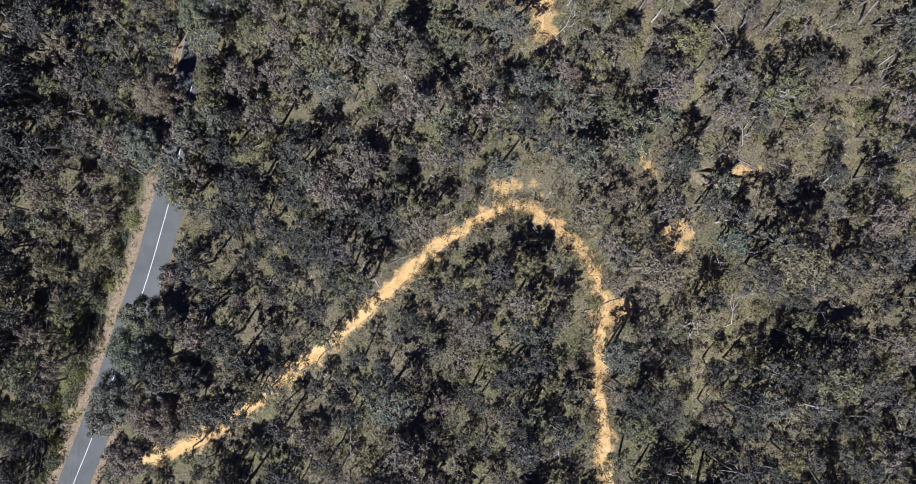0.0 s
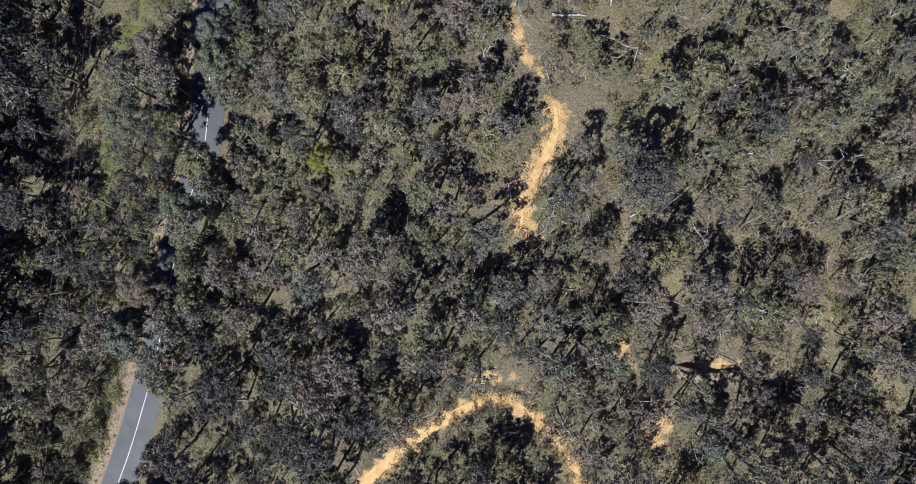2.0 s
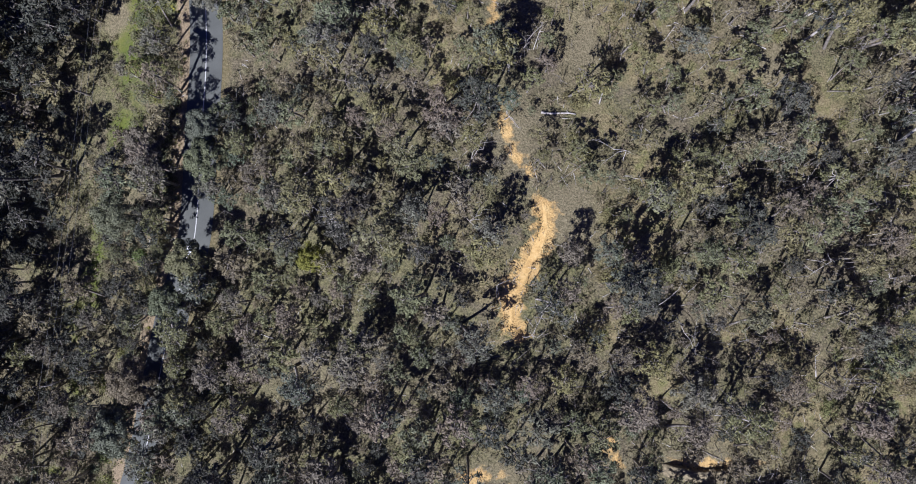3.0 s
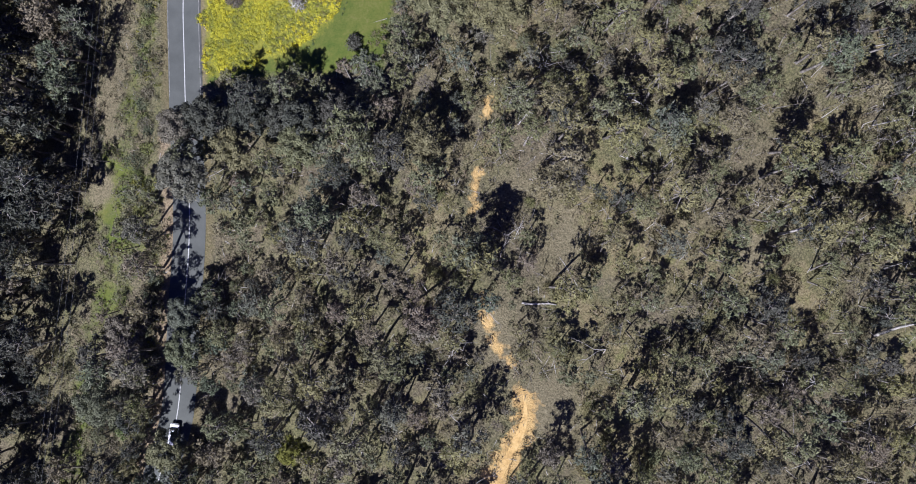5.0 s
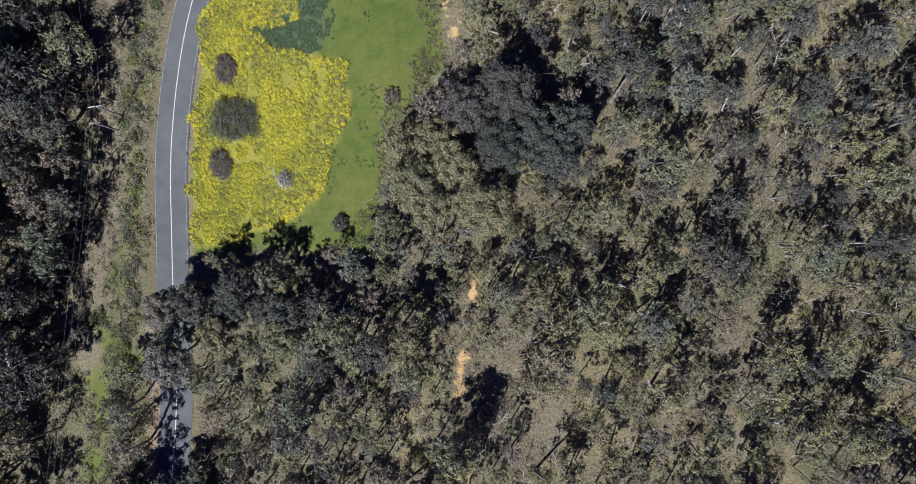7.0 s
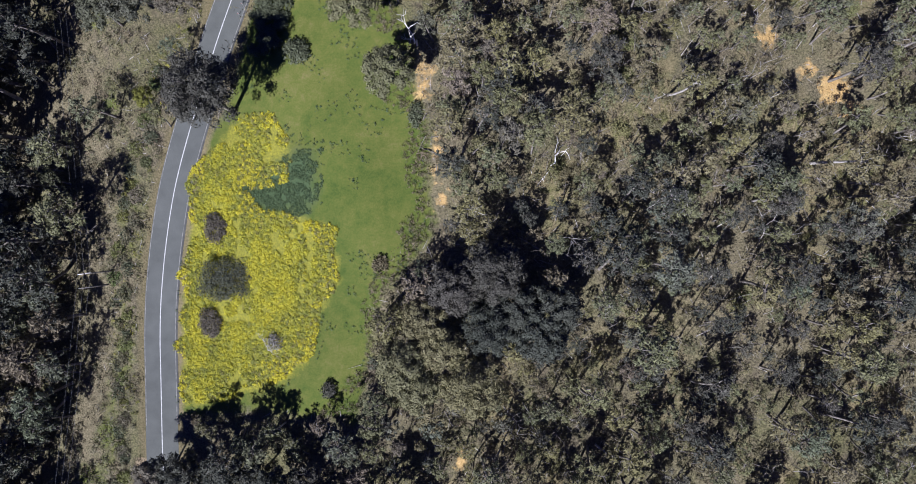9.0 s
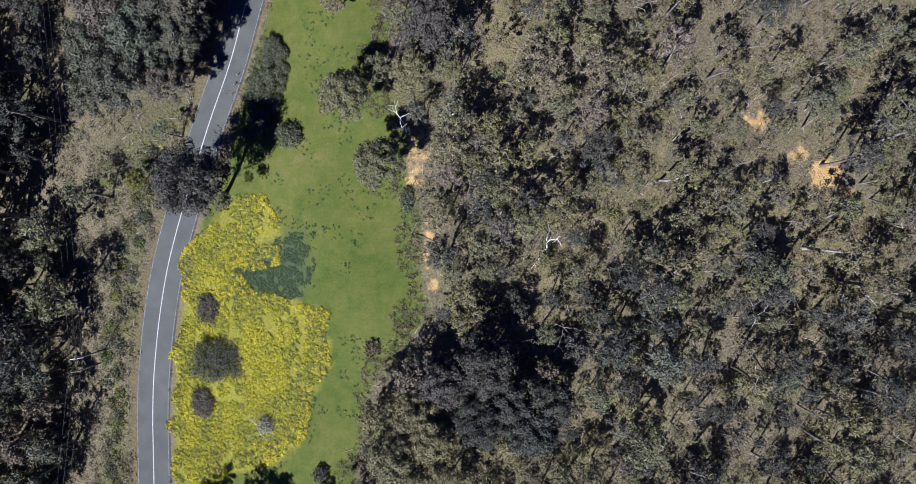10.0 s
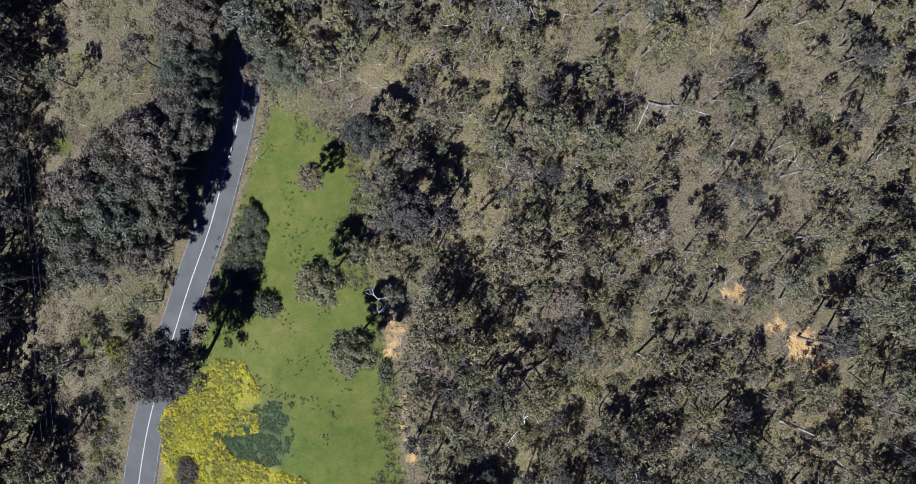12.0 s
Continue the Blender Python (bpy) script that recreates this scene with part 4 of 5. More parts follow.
WEEDY = [(-10.4, 181.7, 3.4), (-16.0, 176.5, 2.2), (-12.6, 174.2, 2.4), (-7.0, 179.5, 1.5), (-3.5, 172.5, 1.6)]
weedy = lambda x, y: np.max([1 - np.hypot(x - px, y - py) / pr for px, py, pr in WEEDY], 0)
in_grass = lambda x, y: (area_distance(x, y, CLEARING) > -0.5) & (area_distance(x, y, FLOWERS) < -0.5) & (value_noise(x, y, 3.5, 41) + 0.35 * value_noise(x, y, 16, 42) + 0.9 * np.maximum(weedy(x, y), 0) > 0.80)
scatter("grass_tufts", "small dark weed tufts in mown green grass", GREEN_TUFT, free_spots(RNG, 7000, (-46, 10, 118, 232), in_grass), 0.30, 6, 0.42, 0.4, RNG)
edge_scrub = lambda x, y: (area_distance(x, y, CLEARING) > -1) & (area_distance(x, y, CLEARING) < 7 * value_noise(x, y, 5, 44) ** 1.5) & (x > -12)
scatter("edge_scrub", "dry olive and brown tussocks fringing the grass", SCRUB, free_spots(RNG, 5000, (-12, 12, 120, 232), edge_scrub), 0.6, 14, 0.34, 0.3, RNG)
verge_weeds = lambda x, y: (lambda d: (d > 3.9 + 0.8 * (y > 105)) & (d < 8.5 + 2.5 * (y > 105)))(line_distance(x, y, ROAD_LINE)[0]) & (value_noise(x, y, 4, 51) > 0.36) & (x < np.interp(y, ROAD_LINE[:, 1], ROAD_LINE[:, 0]))
scatter("verge_weeds", "rough green and yellow weeds along the road verge", VERGE, free_spots(RNG, 16000, (-90, -20, -60, 250), verge_weeds), 0.42, 9, 0.45, 0.3, RNG)
slope_scrub = lambda x, y: (x > valley_edge(y) - 2) & (x < valley_edge(y) + 15) & (line_distance(x, y, ROAD_LINE)[0] > 5) & (value_noise(x, y, 5, 61) > 0.4)
scatter("slope_scrub", "olive and grey scrub on the slope below the road", SLOPE, free_spots(RNG, 13000, (-100, -45, -60, 260), slope_scrub), 0.8, 12, 0.34, 0.3, RNG)


def twig_litter():
    """Fallen sticks on the forest floor and thin leafless stems that stand up from it."""
    rng = np.random.RandomState(55)
    x, y = free_spots(rng, 8000, (-60, 114, -60, 264), wood_floor)
    a = rng.uniform(0, 6.28, len(x))
    l = rng.uniform(0.8, 3.2, len(x))
    way = np.stack([np.cos(a) * l, np.sin(a) * l, rng.uniform(0.0, 0.12, len(x)) * l], 1)
    v, f = slivers(rng, np.stack([x, y, terrain(x, y) + 0.12], 1), way, 0.06)
    tagged(new("fallen_twigs", mesh_from("fallen_twigs", v, f, [PALE_BARK])), "grey fallen sticks and bark on the forest floor", "twigs", kind="stuff")
    x, y = free_spots(rng, 3600, (-60, 114, -60, 264), wood_floor)
    x, y = np.repeat(x, 6), np.repeat(y, 6)
    way = rng.normal(size=(len(x), 3)) * [0.8, 0.8, 0.5] + [0, 0, 2.4]
    v, f = slivers(rng, np.stack([x, y, terrain(x, y)], 1) + rng.normal(size=(len(x), 3)) * [0.3, 0.3, 0], way, 0.045)
    tagged(new("bare_stems", mesh_from("bare_stems", v, f, [BARK])), "thin leafless grey stems standing in the undergrowth", "stems", kind="stuff")


twig_litter()


def thin_saplings():
    """Slender pale stems with a few bare forks and a wisp of leaves, leaning every way."""
    rng = np.random.RandomState(58)
    x, y = free_spots(rng, 3000, (-40, 114, -60, 264), lambda x, y: wood_floor(x, y) & (value_noise(x, y, 9, 59) + 0.25 * sm(20, 40, x) > 0.42))
    n = len(x)
    foot = np.stack([x, y, terrain(x, y) - 0.1], 1)
    tall = rng.uniform(4.0, 8.5, (n, 1))
    way = (rng.normal(size=(n, 3)) * [0.22, 0.22, 0] + [0.05, 0.1, 1.0]) * tall
    parts = [slivers(rng, foot, way, 0.085), slivers(rng, foot, way, 0.085)]
    tops = []
    for k in range(4):
        start = foot + way * rng.uniform(0.45, 0.85, (n, 1))
        fork = (rng.normal(size=(n, 3)) * [0.8, 0.8, 0.35] + [0, 0, 0.5]) * tall * 0.24
        parts.append(slivers(rng, start, fork, 0.05))
        tops.append(start + fork * 0.9)
    wood = np.concatenate([p[0] for p in parts])
    c = np.repeat(np.concatenate(tops), 5, 0)
    c = c + rng.normal(size=c.shape) * 0.38
    spray = slivers(rng, c, rng.normal(size=c.shape) * 0.33, 0.11)[0]
    v = np.concatenate([wood, spray])
    f = np.arange(len(v)).reshape(-1, 3)
    pale = np.concatenate([rng.rand(n) < 0.25] * 6).astype(int) * 2
    me = mesh_from("saplings", v, f, [BARK, SCRUB, PALE_BARK], np.r_[pale, np.ones(len(spray) // 3, int)], np.repeat(rng.rand(len(f)), 3))
    tagged(new("saplings", me), "slender pale gum saplings with sparse wispy leaves", "saplings", kind="stuff")


thin_saplings()


# ---- shrubs and marked things ----
def bush_mesh(seed, a, b, h, count, leaf, size=0.4, corner=2.0):
    """A dense low shrub with a rounded or squarish plan."""
    rng = np.random.RandomState(seed)
    c, r = [], []
    for _ in range(110):
        u, v = rng.uniform(-1, 1, 2)
        if abs(u) ** corner + abs(v) ** corner > 1:
            continue
        c.append(np.array([u * a * 0.85, v * b * 0.85, h * (0.62 - 0.3 * max(abs(u), abs(v)) ** 2)]))
        r.append(0.34 * h + 0.1 * min(a, b))
    return mesh_from("foliage", *leaves(rng, c, r, count, size), [leaf])


def stems_mesh(seed, h, bark):
    rng = np.random.RandomState(seed)
    return mesh_from("stem", *tube([(0, 0, -0.3), (rng.normal() * 0.1, rng.normal() * 0.1, h * 0.4), (rng.normal() * 0.3, rng.normal() * 0.3, h * 0.75)], [0.09, 0.07, 0.03], 5), [bark])


def bush(name, x, y, a, b, h, turn, leaf, label, seed, count=1500, corner=2.0, size=0.4):
    ob = new(name)
    ob.matrix_world = Matrix.Translation((x, y, float(terrain(x, y)))) @ Matrix.Rotation(turn, 4, "Z")
    for k in range(3):
        st = part("stem", stems_mesh(seed * 10 + k, h, BARK), ob)
        st.location = (0.5 * a * (k - 1), 0.2 * b * (k - 1), 0)
    part("foliage", bush_mesh(seed, a, b, h, count, leaf, size, corner), ob)
    return tagged(ob, label, "shrub", "shrubs of the meadow")


bush("grey_bush", -34.7, 158.5, 2.4, 3.3, 1.6, 0.1, GREY_BUSH, "round grey-purple twiggy bush among yellow flowers", 1, 3400, 2.0, 0.27)
bush("grey_bush", -32.5, 148.3, 6.3, 4.4, 2.4, 0.08, leaf_material("grey_green_leaves", [(0.0, (0.088, 0.096, 0.062)), (1.0, (0.102, 0.106, 0.070))], 0.5), "broad flat-topped grey-green bush among yellow flowers", 2, 9000, 5.0, 0.27)
bush("grey_bush", -36.0, 139.3, 2.4, 3.5, 1.6, 0.25, GREY_BUSH, "oval grey-purple twiggy bush among yellow flowers", 3, 3400, 2.0, 0.27)
DRY_TWIG = leaf_material("dry_twigs", [(0.0, (0.30, 0.285, 0.25)), (1.0, (0.36, 0.34, 0.29))], 0.5)
bush("dry_bush", -21.9, 135.9, 1.7, 1.9, 1.9, 0.3, DRY_TWIG, "pale leafless wispy bush among yellow flowers", 12, 420, 2.0, 0.34)
bush("hedge_bush", -22.3, 202.3, 3.8, 12.5, 2.2, -0.22, HEDGE, "long dense grey-green shrub beside the road", 4, 24000, 3.0, 0.30)
bush("round_bush", -17.0, 193.0, 2.5, 2.4, 2.3, 0.0, HEDGE, "round green bush standing in grass", 6, 1700)
bush("round_bush", 6.3, 180.3, 1.3, 3.0, 1.2, 0.0, HEDGE, "low green bush beside the sandy track", 7, 900)
bush("round_bush", -0.5, 151.5, 1.6, 2.0, 1.0, 0.0, SCRUB, "small brown dry bush in grass", 8, 700)
bush("round_bush", -10.5, 127.1, 1.6, 1.6, 1.6, 0.0, DARK_SHADE_LEAF, "small dark bush in grass", 9, 600)


HEATH = leaf_material("heath_leaves", [(0.0, (0.150, 0.160, 0.062)), (0.4, (0.185, 0.175, 0.070)), (0.7, (0.200, 0.165, 0.092)), (1.0, (0.130, 0.150, 0.070))], 0.4)


def heath_shrubs():
    """Round low shrubs in the openings of the wood: four shapes, set out many times."""
    rng = np.random.RandomState(83)
    shapes = [(bush_mesh(700 + k, 1.5, 1.3 + 0.1 * k, 1.5, 420, HEATH, 0.26), stems_mesh(720 + k, 1.5, BARK)) for k in range(4)]
    x, y = free_spots(rng, 2600, (-35, 108, -48, 256), lambda x, y: wood_floor(x, y) & (glade(x, y) > -0.04))
    for px, py in list(zip(x, y))[:170]:
        ob = new("heath_shrub")
        size = rng.uniform(0.7, 1.35)
        ob.matrix_world = Matrix.Translation((px, py, float(terrain(px, py)))) @ Matrix.Rotation(rng.rand() * 6.28, 4, "Z") @ Matrix.Diagonal((size, size, size * 0.9, 1))
        foliage, stem = shapes[rng.randint(4)]
        part("stem", stem, ob)
        part("foliage", foliage, ob)
        tagged(ob, "round olive-green shrub in dry grassy heath", "shrub", "shrubs of the heath")


heath_shrubs()


rng_verge = np.random.RandomState(21)
for k in range(110):
    vy = -50 + k * 2.2 + rng_verge.uniform(-1, 1)
    i = int(np.argmin(np.abs(ROAD_LINE[:, 1] - vy)))
    low = vy > 105
    vx = ROAD_LINE[i, 0] - (rng_verge.uniform(6.8, 10.5) if low else rng_verge.uniform(6.0, 13.0))
    vs = rng_verge.uniform(0.7, 1.2) if low else rng_verge.uniform(0.8, 1.7)
    bush("verge_shrub", vx, vy, 1.5 * vs, 1.7 * vs, (0.7 if low else 1.5) * vs, rng_verge.uniform(0, 3), (VERGE_BUSH, HEDGE, SLOPE)[k % 3], ("leafy green shrub on the road verge", "grey-green shrub on the road verge", "dry brownish shrub on the road verge")[k % 3], 200 + k, 560, 2.0, 0.30)


def stone_rubble():
    """Pale broken stones along the lower end of the track and in the washed-out patches."""
    rng = np.random.RandomState(66)
    V, F, n = [], [], 0
    spots = [TRACK_LINE[int(i)] + rng.normal(size=2) * [1.3, 1.3] for i in rng.uniform(0, 42, 260)]
    spots += [np.array([p[0], p[1]]) + rng.normal(size=2) * [p[2] * 0.6, p[3] * 0.6] for p in PATCHES if p[4] for _ in range(7)]
    corner = np.array([(-1, -1, 0), (1, -1, 0), (1, 1, 0), (-1, 1, 0), (-0.6, -0.7, 1), (0.7, -0.5, 1), (0.5, 0.7, 1), (-0.7, 0.5, 1)], float)
    faces = np.array([(4, 5, 6), (4, 6, 7), (0, 1, 5), (0, 5, 4), (1, 2, 6), (1, 6, 5), (2, 3, 7), (2, 7, 6), (3, 0, 4), (3, 4, 7)])
    for p in spots:
        a = rng.rand() * 6.28
        rot = np.array([[math.cos(a), -math.sin(a), 0], [math.sin(a), math.cos(a), 0], [0, 0, 1]])
        v = (corner * (0.75 + 0.5 * rng.rand(8, 1)) * rng.uniform(0.05, 0.17) * [1, 0.8, 0.7]) @ rot.T
        V.append(v + [p[0], p[1], float(terrain(*p)) + 0.02])
        F.append(faces + n)
        n += 8
    tagged(new("stone_rubble", mesh_from("stone_rubble", np.concatenate(V), np.concatenate(F), [STONE])), "pale broken stones scattered on the sandy track", "stones", kind="stuff")


stone_rubble()


def branching(rng, start, way, length, radius, depth, out, spread=0.55):
    """Bare limbs: each forks into shorter ones."""
    mid = start + way * length * 0.5 + rng.normal(size=3) * length * 0.09
    end = start + way * length + rng.normal(size=3) * length * 0.12
    out.append(tube(np.stack([start, mid, end]), [radius, radius * 0.8, radius * 0.5], 5))
    if depth:
        for _ in range(2 if rng.rand() < 0.7 else 3):
            w = way + rng.normal(size=3) * spread
            branching(rng, end, w / np.linalg.norm(w), length * (0.55 + 0.25 * rng.rand()), radius * 0.55, depth - 1, out, spread)


def dead_tree(name, x, y, h, radius, seed, depth, bark, label, lean=(0.2, 0.2), spread=0.55):
    rng = np.random.RandomState(seed)
    ob = new(name)
    ob.location = (x, y, float(terrain(x, y)))
    pieces = []
    way = np.array([lean[0], lean[1], 1.0])
    branching(rng, np.array([0, 0, -0.3]), way / np.linalg.norm(way), h * 0.4, radius, depth, pieces, spread)
    part("trunk", mesh_from("trunk", *pieces[0], [bark]), ob)
    for p in pieces[1:]:
        part("branch", mesh_from("branch", *p, [bark]), ob)
    return tagged(ob, label, "dead tree", "dead trees")


dead_tree("dead_tree", 6.6, 193.6, 10.5, 0.21, 6, 3, WHITE_WOOD, "bleached white dead tree with forked bare branches", (0.05, 0.1), 1.1)
dead_tree("dead_tree", -22.2, 134.5, 6.0, 0.09, 8, 4, WHITE_WOOD, "small leafless grey tree among yellow flowers", (0.0, 0.3))
dead_tree("dead_tree", 32.2, 170.5, 8.5, 0.18, 12, 2, WHITE_WOOD, "pale dead gum leaning over dry grass", (0.5, 0.5))
dead_tree("dead_tree", 1.0, 120.6, 7.0, 0.10, 15, 3, PALE_BARK, "small pale leafless tree at the grass edge", (0.1, 0.3))
dead_tree("dead_tree", -62.2, 156.4, 8.0, 0.12, 18, 3, PALE_BARK, "thin grey leafless tree on the slope", (0.0, 0.2))
rng_dead = np.random.RandomState(31)
for k in range(84):
    dx, dy = rng_dead.uniform(-45, 105), rng_dead.uniform(-50, 250)
    if area_distance(dx, dy, CLEARING) > -1 or line_distance(dx, dy, ROAD_LINE)[0] < 5 or line_distance(dx, dy, TRACK_LINE)[0] < 1.5:
        continue
    dead_tree("dead_tree", dx, dy, rng_dead.uniform(9, 14), 0.10, 40 + k, 2 if k % 3 else 3, PALE_BARK, "bare pale dead gum among living trees", tuple(rng_dead.normal(size=2) * 0.3), 0.8)


def earth_bank(x, y, length, height, turn, seed):
    """A low scarp: the ground rises gently to a broken lip and drops steeply behind it."""
    n = 40
    s = np.linspace(-0.5, 0.5, n) * length
    lip = height * (0.55 + 0.6 * value_noise(s, s * 0, 1.6, seed)) * np.clip(6 * (0.5 - np.abs(s) / length), 0, 1)
    bend = 0.5 * np.sin(s * 0.45 + seed) + 0.25 * value_noise(s, s * 0 + 9, 1.1, seed)
    rows = []
    for across, rise in ((-2.6, 0.0), (-1.4, 0.35), (-0.5, 0.85), (0.0, 1.0), (0.22, 0.55), (0.30, -0.05)):
        px = x + math.cos(turn) * s - math.sin(turn) * (across + bend)
        py = y + math.sin(turn) * s + math.cos(turn) * (across + bend)
        rows.append(np.stack([px, py, terrain(px, py) - 0.08 + lip * rise], 1))
    i = np.arange(n - 1)
    f = [np.concatenate([np.stack([r * n + i, r * n + i + 1, (r + 1) * n + i + 1], 1), np.stack([r * n + i, (r + 1) * n + i + 1, (r + 1) * n + i], 1)]) for r in range(5)]
    tagged(new("earth_bank", mesh_from("earth_bank", np.concatenate(rows), np.concatenate(f), [BANK])), "low eroded earth bank with a steep broken edge", "earth bank", kind="structure")


BANK = plain("bank_earth", (0.10, 0.085, 0.055), (0.24, 0.20, 0.12), 2.0, 0.95)
earth_bank(50.0, 11.0, 13.0, 1.7, -0.03, 4)


def fallen_log(x, y, length, radius, turn, bark, label, seed):
    rng = np.random.RandomState(seed)
    s = np.linspace(-0.5, 0.5, 6) * length
    px, py = x + np.cos(turn) * s, y + np.sin(turn) * s + 0.02 * length * np.sin(s)
    p = np.stack([px, py, terrain(px, py) + radius * 0.9], 1)
    ob = new("fallen_log")
    ob.location = p[0]
    q = p - p[0]
    part("trunk", mesh_from("trunk", *tube(q, radius * np.linspace(1.1, 0.55, 6), 7), [bark]), ob)
    for k in range(3):
        i = 2 + k
        w = rng.normal(size=3)
        w[2] = abs(w[2]) * 0.4
        part("branch", mesh_from("branch", *tube(np.stack([q[i], q[i] + w * 0.12 * length]), [radius * 0.45, radius * 0.15], 5), [bark]), ob)
    return tagged(ob, label, "fallen log", "fallen logs")


fallen_log(61.5, 232.6, 8.5, 0.28, -0.1, BARK, "long grey fallen log on bare dry ground", 1)
fallen_log(56.2, 230.3, 7.0, 0.16, 1.1, PALE_BARK, "pale fallen branch on dry ground", 2)
fallen_log(43.2, 115.6, 6.0, 0.20, -0.6, PALE_BARK, "pale fallen log among thin trees", 3)
fallen_log(24.8, 77.2, 6.5, 0.22, -0.05, PALE_BARK, "pale fallen log among thin trees", 4)
fallen_log(53.5, 13.4, 5.0, 0.12, -0.5, BARK, "grey fallen branch beside an earth bank", 5)
fallen_log(31.0, 168.3, 4.0, 0.10, 0.85, WHITE_WOOD, "white fallen trunk on dry grass", 6)
fallen_log(14.7, 196.8, 2.2, 0.13, 0.2, WHITE_WOOD, "short white log beside the sandy track", 7)
fallen_log(-47.5, -36.6, 13.0, 0.20, 0.85, BARK, "dark fallen trunk across the sandy track", 8)
fallen_log(7.1, 1.8, 4.5, 0.14, 0.1, BARK, "dark fallen branch beside the track bend", 9)
rng_log = np.random.RandomState(9)
for k in range(60):
    dx, dy = rng_log.uniform(-40, 108), rng_log.uniform(-50, 255)
    if area_distance(dx, dy, CLEARING) > -1 or line_distance(dx, dy, ROAD_LINE)[0] < 6:
        continue
    fallen_log(dx, dy, rng_log.uniform(3, 8), rng_log.uniform(0.07, 0.14), rng_log.uniform(0, 3.1), BARK if k % 3 else PALE_BARK, "grey fallen log among leaf litter", 100 + k)


# ---- road furniture, wires and car ----
def guide_post(x, y):
    ob = new("guide_post")
    ob.location = (x, y, float(terrain(x, y)))
    v, f = tube([(0, 0, -0.2), (0, 0, 0.95), (0, 0, 1.0)], [0.075, 0.07, 0.05], 6)
    part("post", mesh_from("post", v, f, [PAINT]), ob)
    v, f = tube([(0, 0, 0.80), (0, 0, 0.90)], [0.085, 0.085], 6)
    part("reflector", mesh_from("reflector", v, f, [RED]), ob, "small red reflector band")
    return tagged(ob, "white roadside guide post with red reflector", "guide post", "guide posts")


for gx, gy in ((-28.7, 205.9), (-29.3, 203.9), (-30.0, 201.9), (-20.9, 225.3), (-42.4, 120.1), (-41.9, 132.0)):
    guide_post(gx, gy)


def road_sign(x, y):
    ob = new("road_sign")
    ob.location = (x, y, float(terrain(x, y)))
    part("post", mesh_from("post", *tube([(0, 0, -0.2), (0, 0, 2.2)], [0.05, 0.05], 6), [CONCRETE]), ob)
    bm = bmesh.new()
    bmesh.ops.create_cube(bm, size=1.0, matrix=Matrix.Translation((0, 0, 2.0)) @ Matrix.Rotation(0.3, 4, "Z") @ Matrix.Rotation(0.6, 4, "X") @ Matrix.Diagonal((1.1, 0.04, 0.7, 1)))
    bmesh.ops.bevel(bm, geom=bm.edges[:], offset=0.015, segments=1, affect="EDGES")
    me = bpy.data.meshes.new("panel")
    bm.to_mesh(me)
    me.materials.append(WIRE)
    part("panel", me, ob)
    return tagged(ob, "small dark road sign seen from behind", "road sign")


road_sign(-20.2, 226.1)


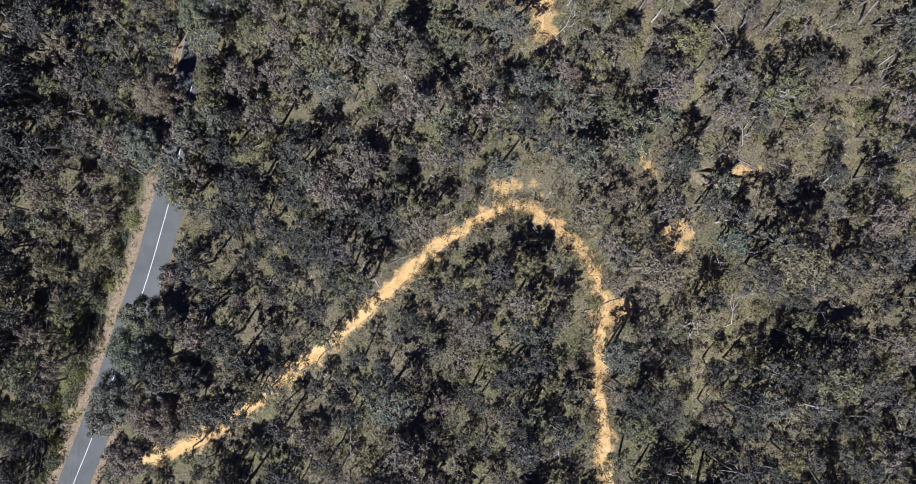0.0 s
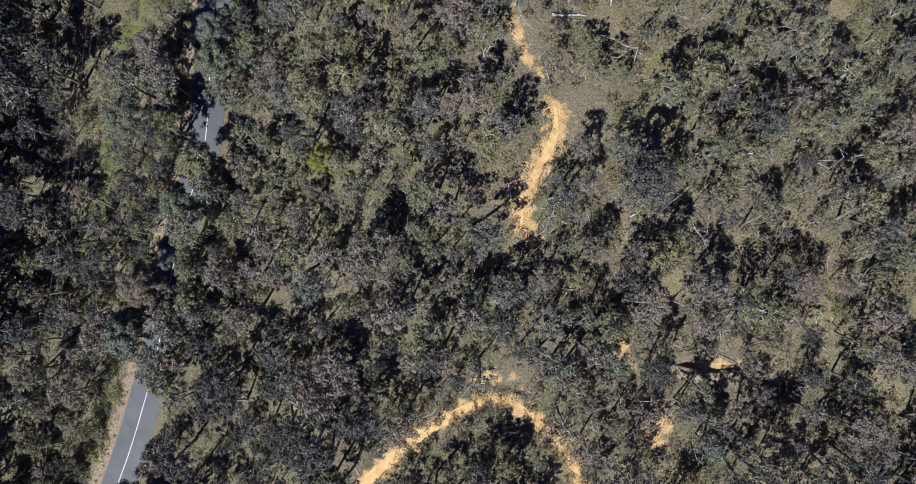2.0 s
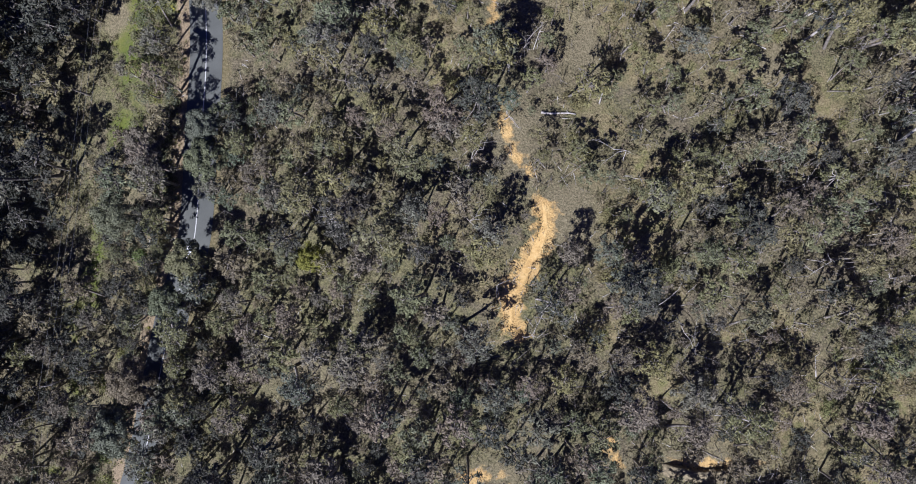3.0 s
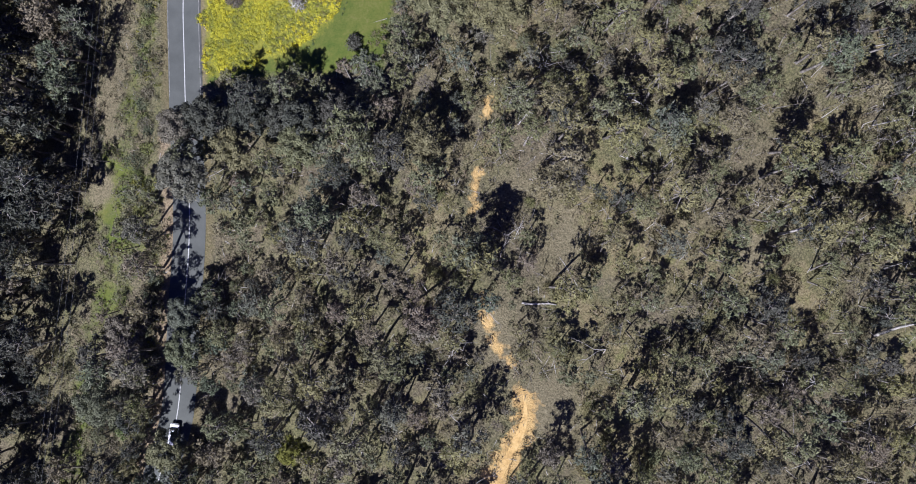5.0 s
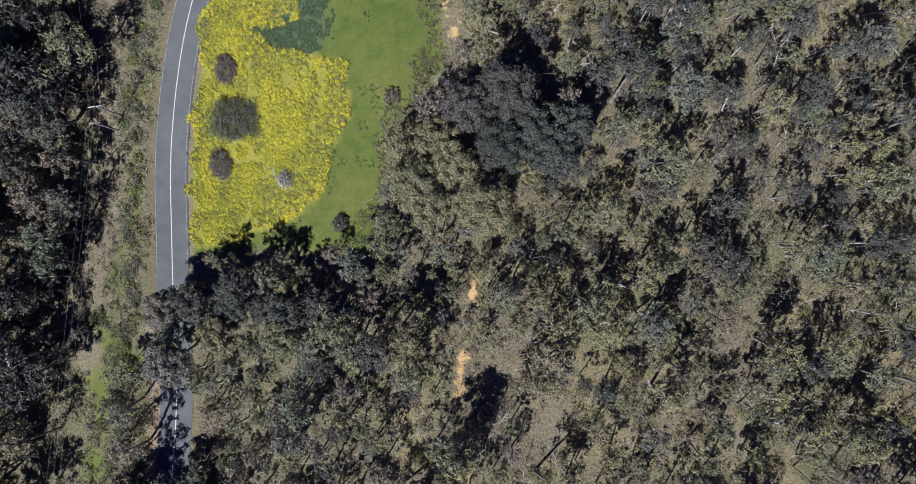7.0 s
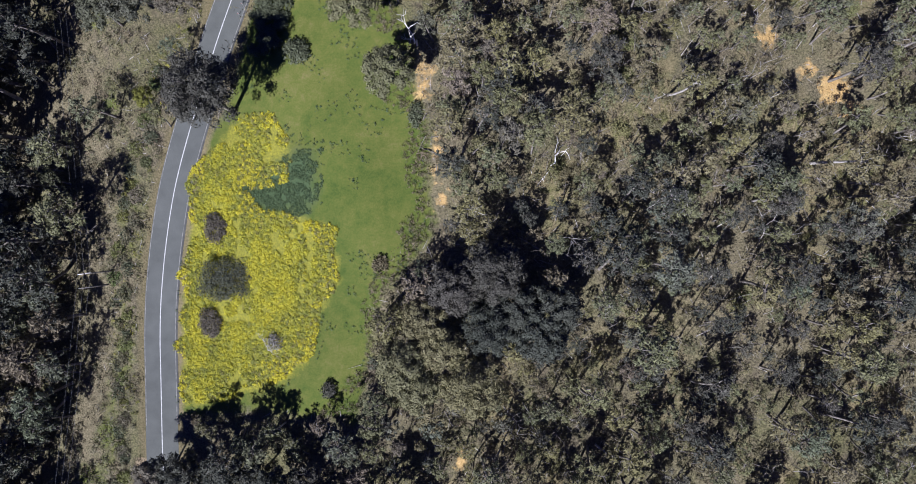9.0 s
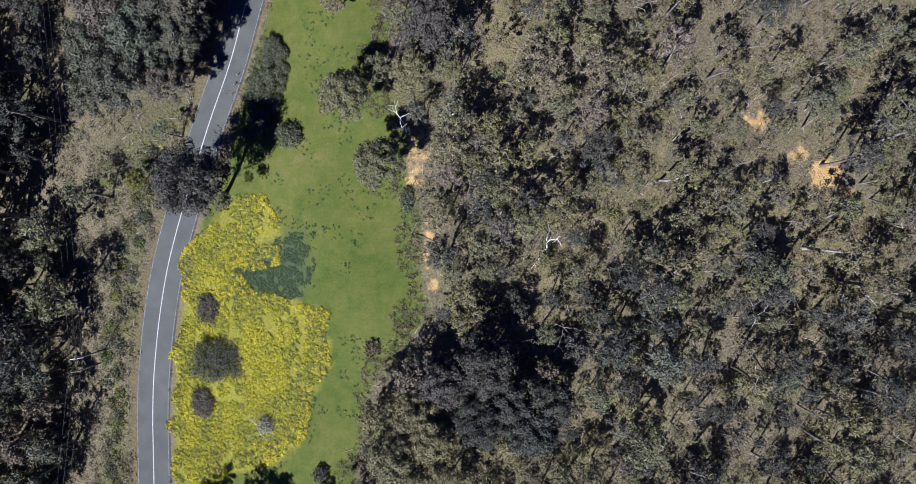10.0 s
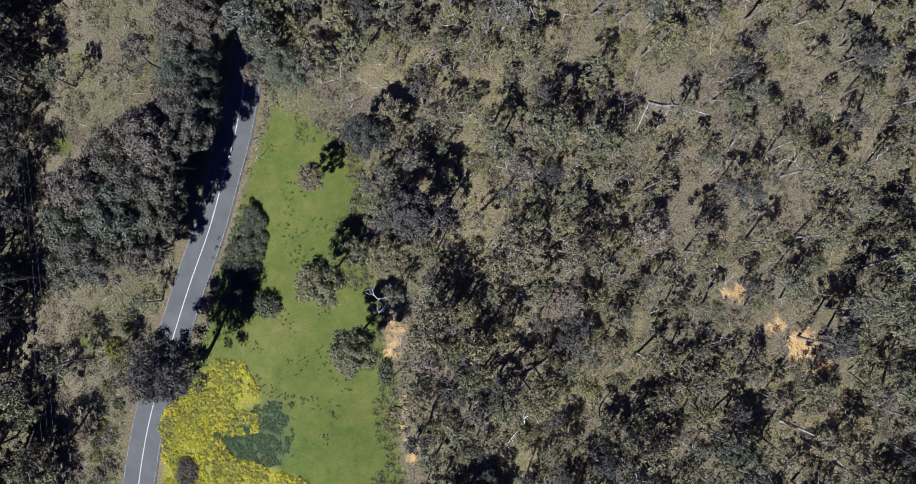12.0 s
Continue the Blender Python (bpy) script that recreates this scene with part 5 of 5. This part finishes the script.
def power_line():
    poles = [Vector(p) for p in ((-88.6, -70.4), (-75.2, 24.6), (-57.4, 149.6), (-75.1, 274.6))]
    tops = []
    for k, p in enumerate(poles):
        z = float(terrain(p.x, p.y))
        ob = new("power_pole")
        ob.location = (p.x, p.y, z)
        part("pole", mesh_from("pole", *tube([(0, 0, -0.5), (0, 0, 11)], [0.17, 0.12], 8), [BARK]), ob)
        part("crossarm", mesh_from("crossarm", *tube([(-1.3, -0.2, 10.6), (1.3, 0.2, 10.6)], [0.09, 0.09], 4), [WHITE_WOOD if k == 2 else BARK]), ob)
        tagged(ob, "grey wooden power pole with one crossarm", "power pole", "power poles")
        tops.append((p.x, p.y, z + 10.75))
        if k == 2:
            stay = new("power_pole")
            stay.location = (-58.5, 146.7, z)
            part("pole", mesh_from("pole", *tube([(0, 0, -0.5), (0, 0, 9)], [0.17, 0.12], 8), [BARK]), stay)
            part("crossarm", mesh_from("crossarm", *tube([(-1.1, -0.15, 8.8), (1.1, 0.15, 8.8)], [0.06, 0.06], 4), [PALE_BARK]), stay)
            tagged(stay, "second wooden pole with a pale crossarm", "power pole", "power poles")
    for off in (-1.2, 0.0, 1.2):
        pts = []
        for a, b in zip(tops[:-1], tops[1:]):
            for u in np.linspace(0, 1, 24):
                pts.append((a[0] + (b[0] - a[0]) * u + off, a[1] + (b[1] - a[1]) * u, a[2] + (b[2] - a[2]) * u - 4 * 1.6 * u * (1 - u)))
        tagged(new("power_wire", mesh_from("power_wire", *tube(pts, [0.016] * len(pts), 4), [WIRE])), "thin grey overhead power wire above the gully", "power wire", "power wires")


power_line()


def box_part(name, size, at, mat, parent, bevel=0.05, taper=1.0, label=""):
    bm = bmesh.new()
    bmesh.ops.create_cube(bm, size=1.0, matrix=Matrix.Translation(at) @ Matrix.Diagonal((*size, 1)))
    for v in bm.verts:
        if v.co.z > at[2]:
            v.co.x, v.co.y = at[0] + (v.co.x - at[0]) * taper, at[1] + (v.co.y - at[1]) * taper
    bmesh.ops.bevel(bm, geom=bm.edges[:], offset=bevel, segments=2, affect="EDGES")
    me = bpy.data.meshes.new(name)
    bm.to_mesh(me)
    me.materials.append(mat)
    return part(name, me, parent, label)


def car(x, y, turn):
    ob = new("car")
    ob.matrix_world = Matrix.Translation((x, y, float(terrain(x, y)) + 0.03)) @ Matrix.Rotation(turn, 4, "Z")
    box_part("body", (1.78, 4.4, 0.62), (0, 0, 0.62), CAR_WHITE, ob, 0.14)
    box_part("cabin", (1.6, 2.3, 0.55), (0, -0.25, 1.18), GLASS, ob, 0.1, 0.82, "dark tinted windows")
    box_part("roof", (1.3, 1.75, 0.06), (0, -0.25, 1.47), CAR_WHITE, ob, 0.02)
    for sx in (-0.8, 0.8):
        for sy in (-1.35, 1.35):
            w = part("wheel", mesh_from("wheel", *tube([(-0.1, 0, 0), (-0.1, 0, 0), (0.1, 0, 0)], [0.01, 0.32, 0.32], 14), [WIRE]), ob)
            w.location = (sx, sy, 0.32)
        box_part("headlight", (0.3, 0.08, 0.16), (sx * 0.75, 2.17, 0.72), PAINT, ob, 0.02)
    return tagged(ob, "white car on the road under overhanging trees", "car")


car(-47.6, 50.0, 3.0)
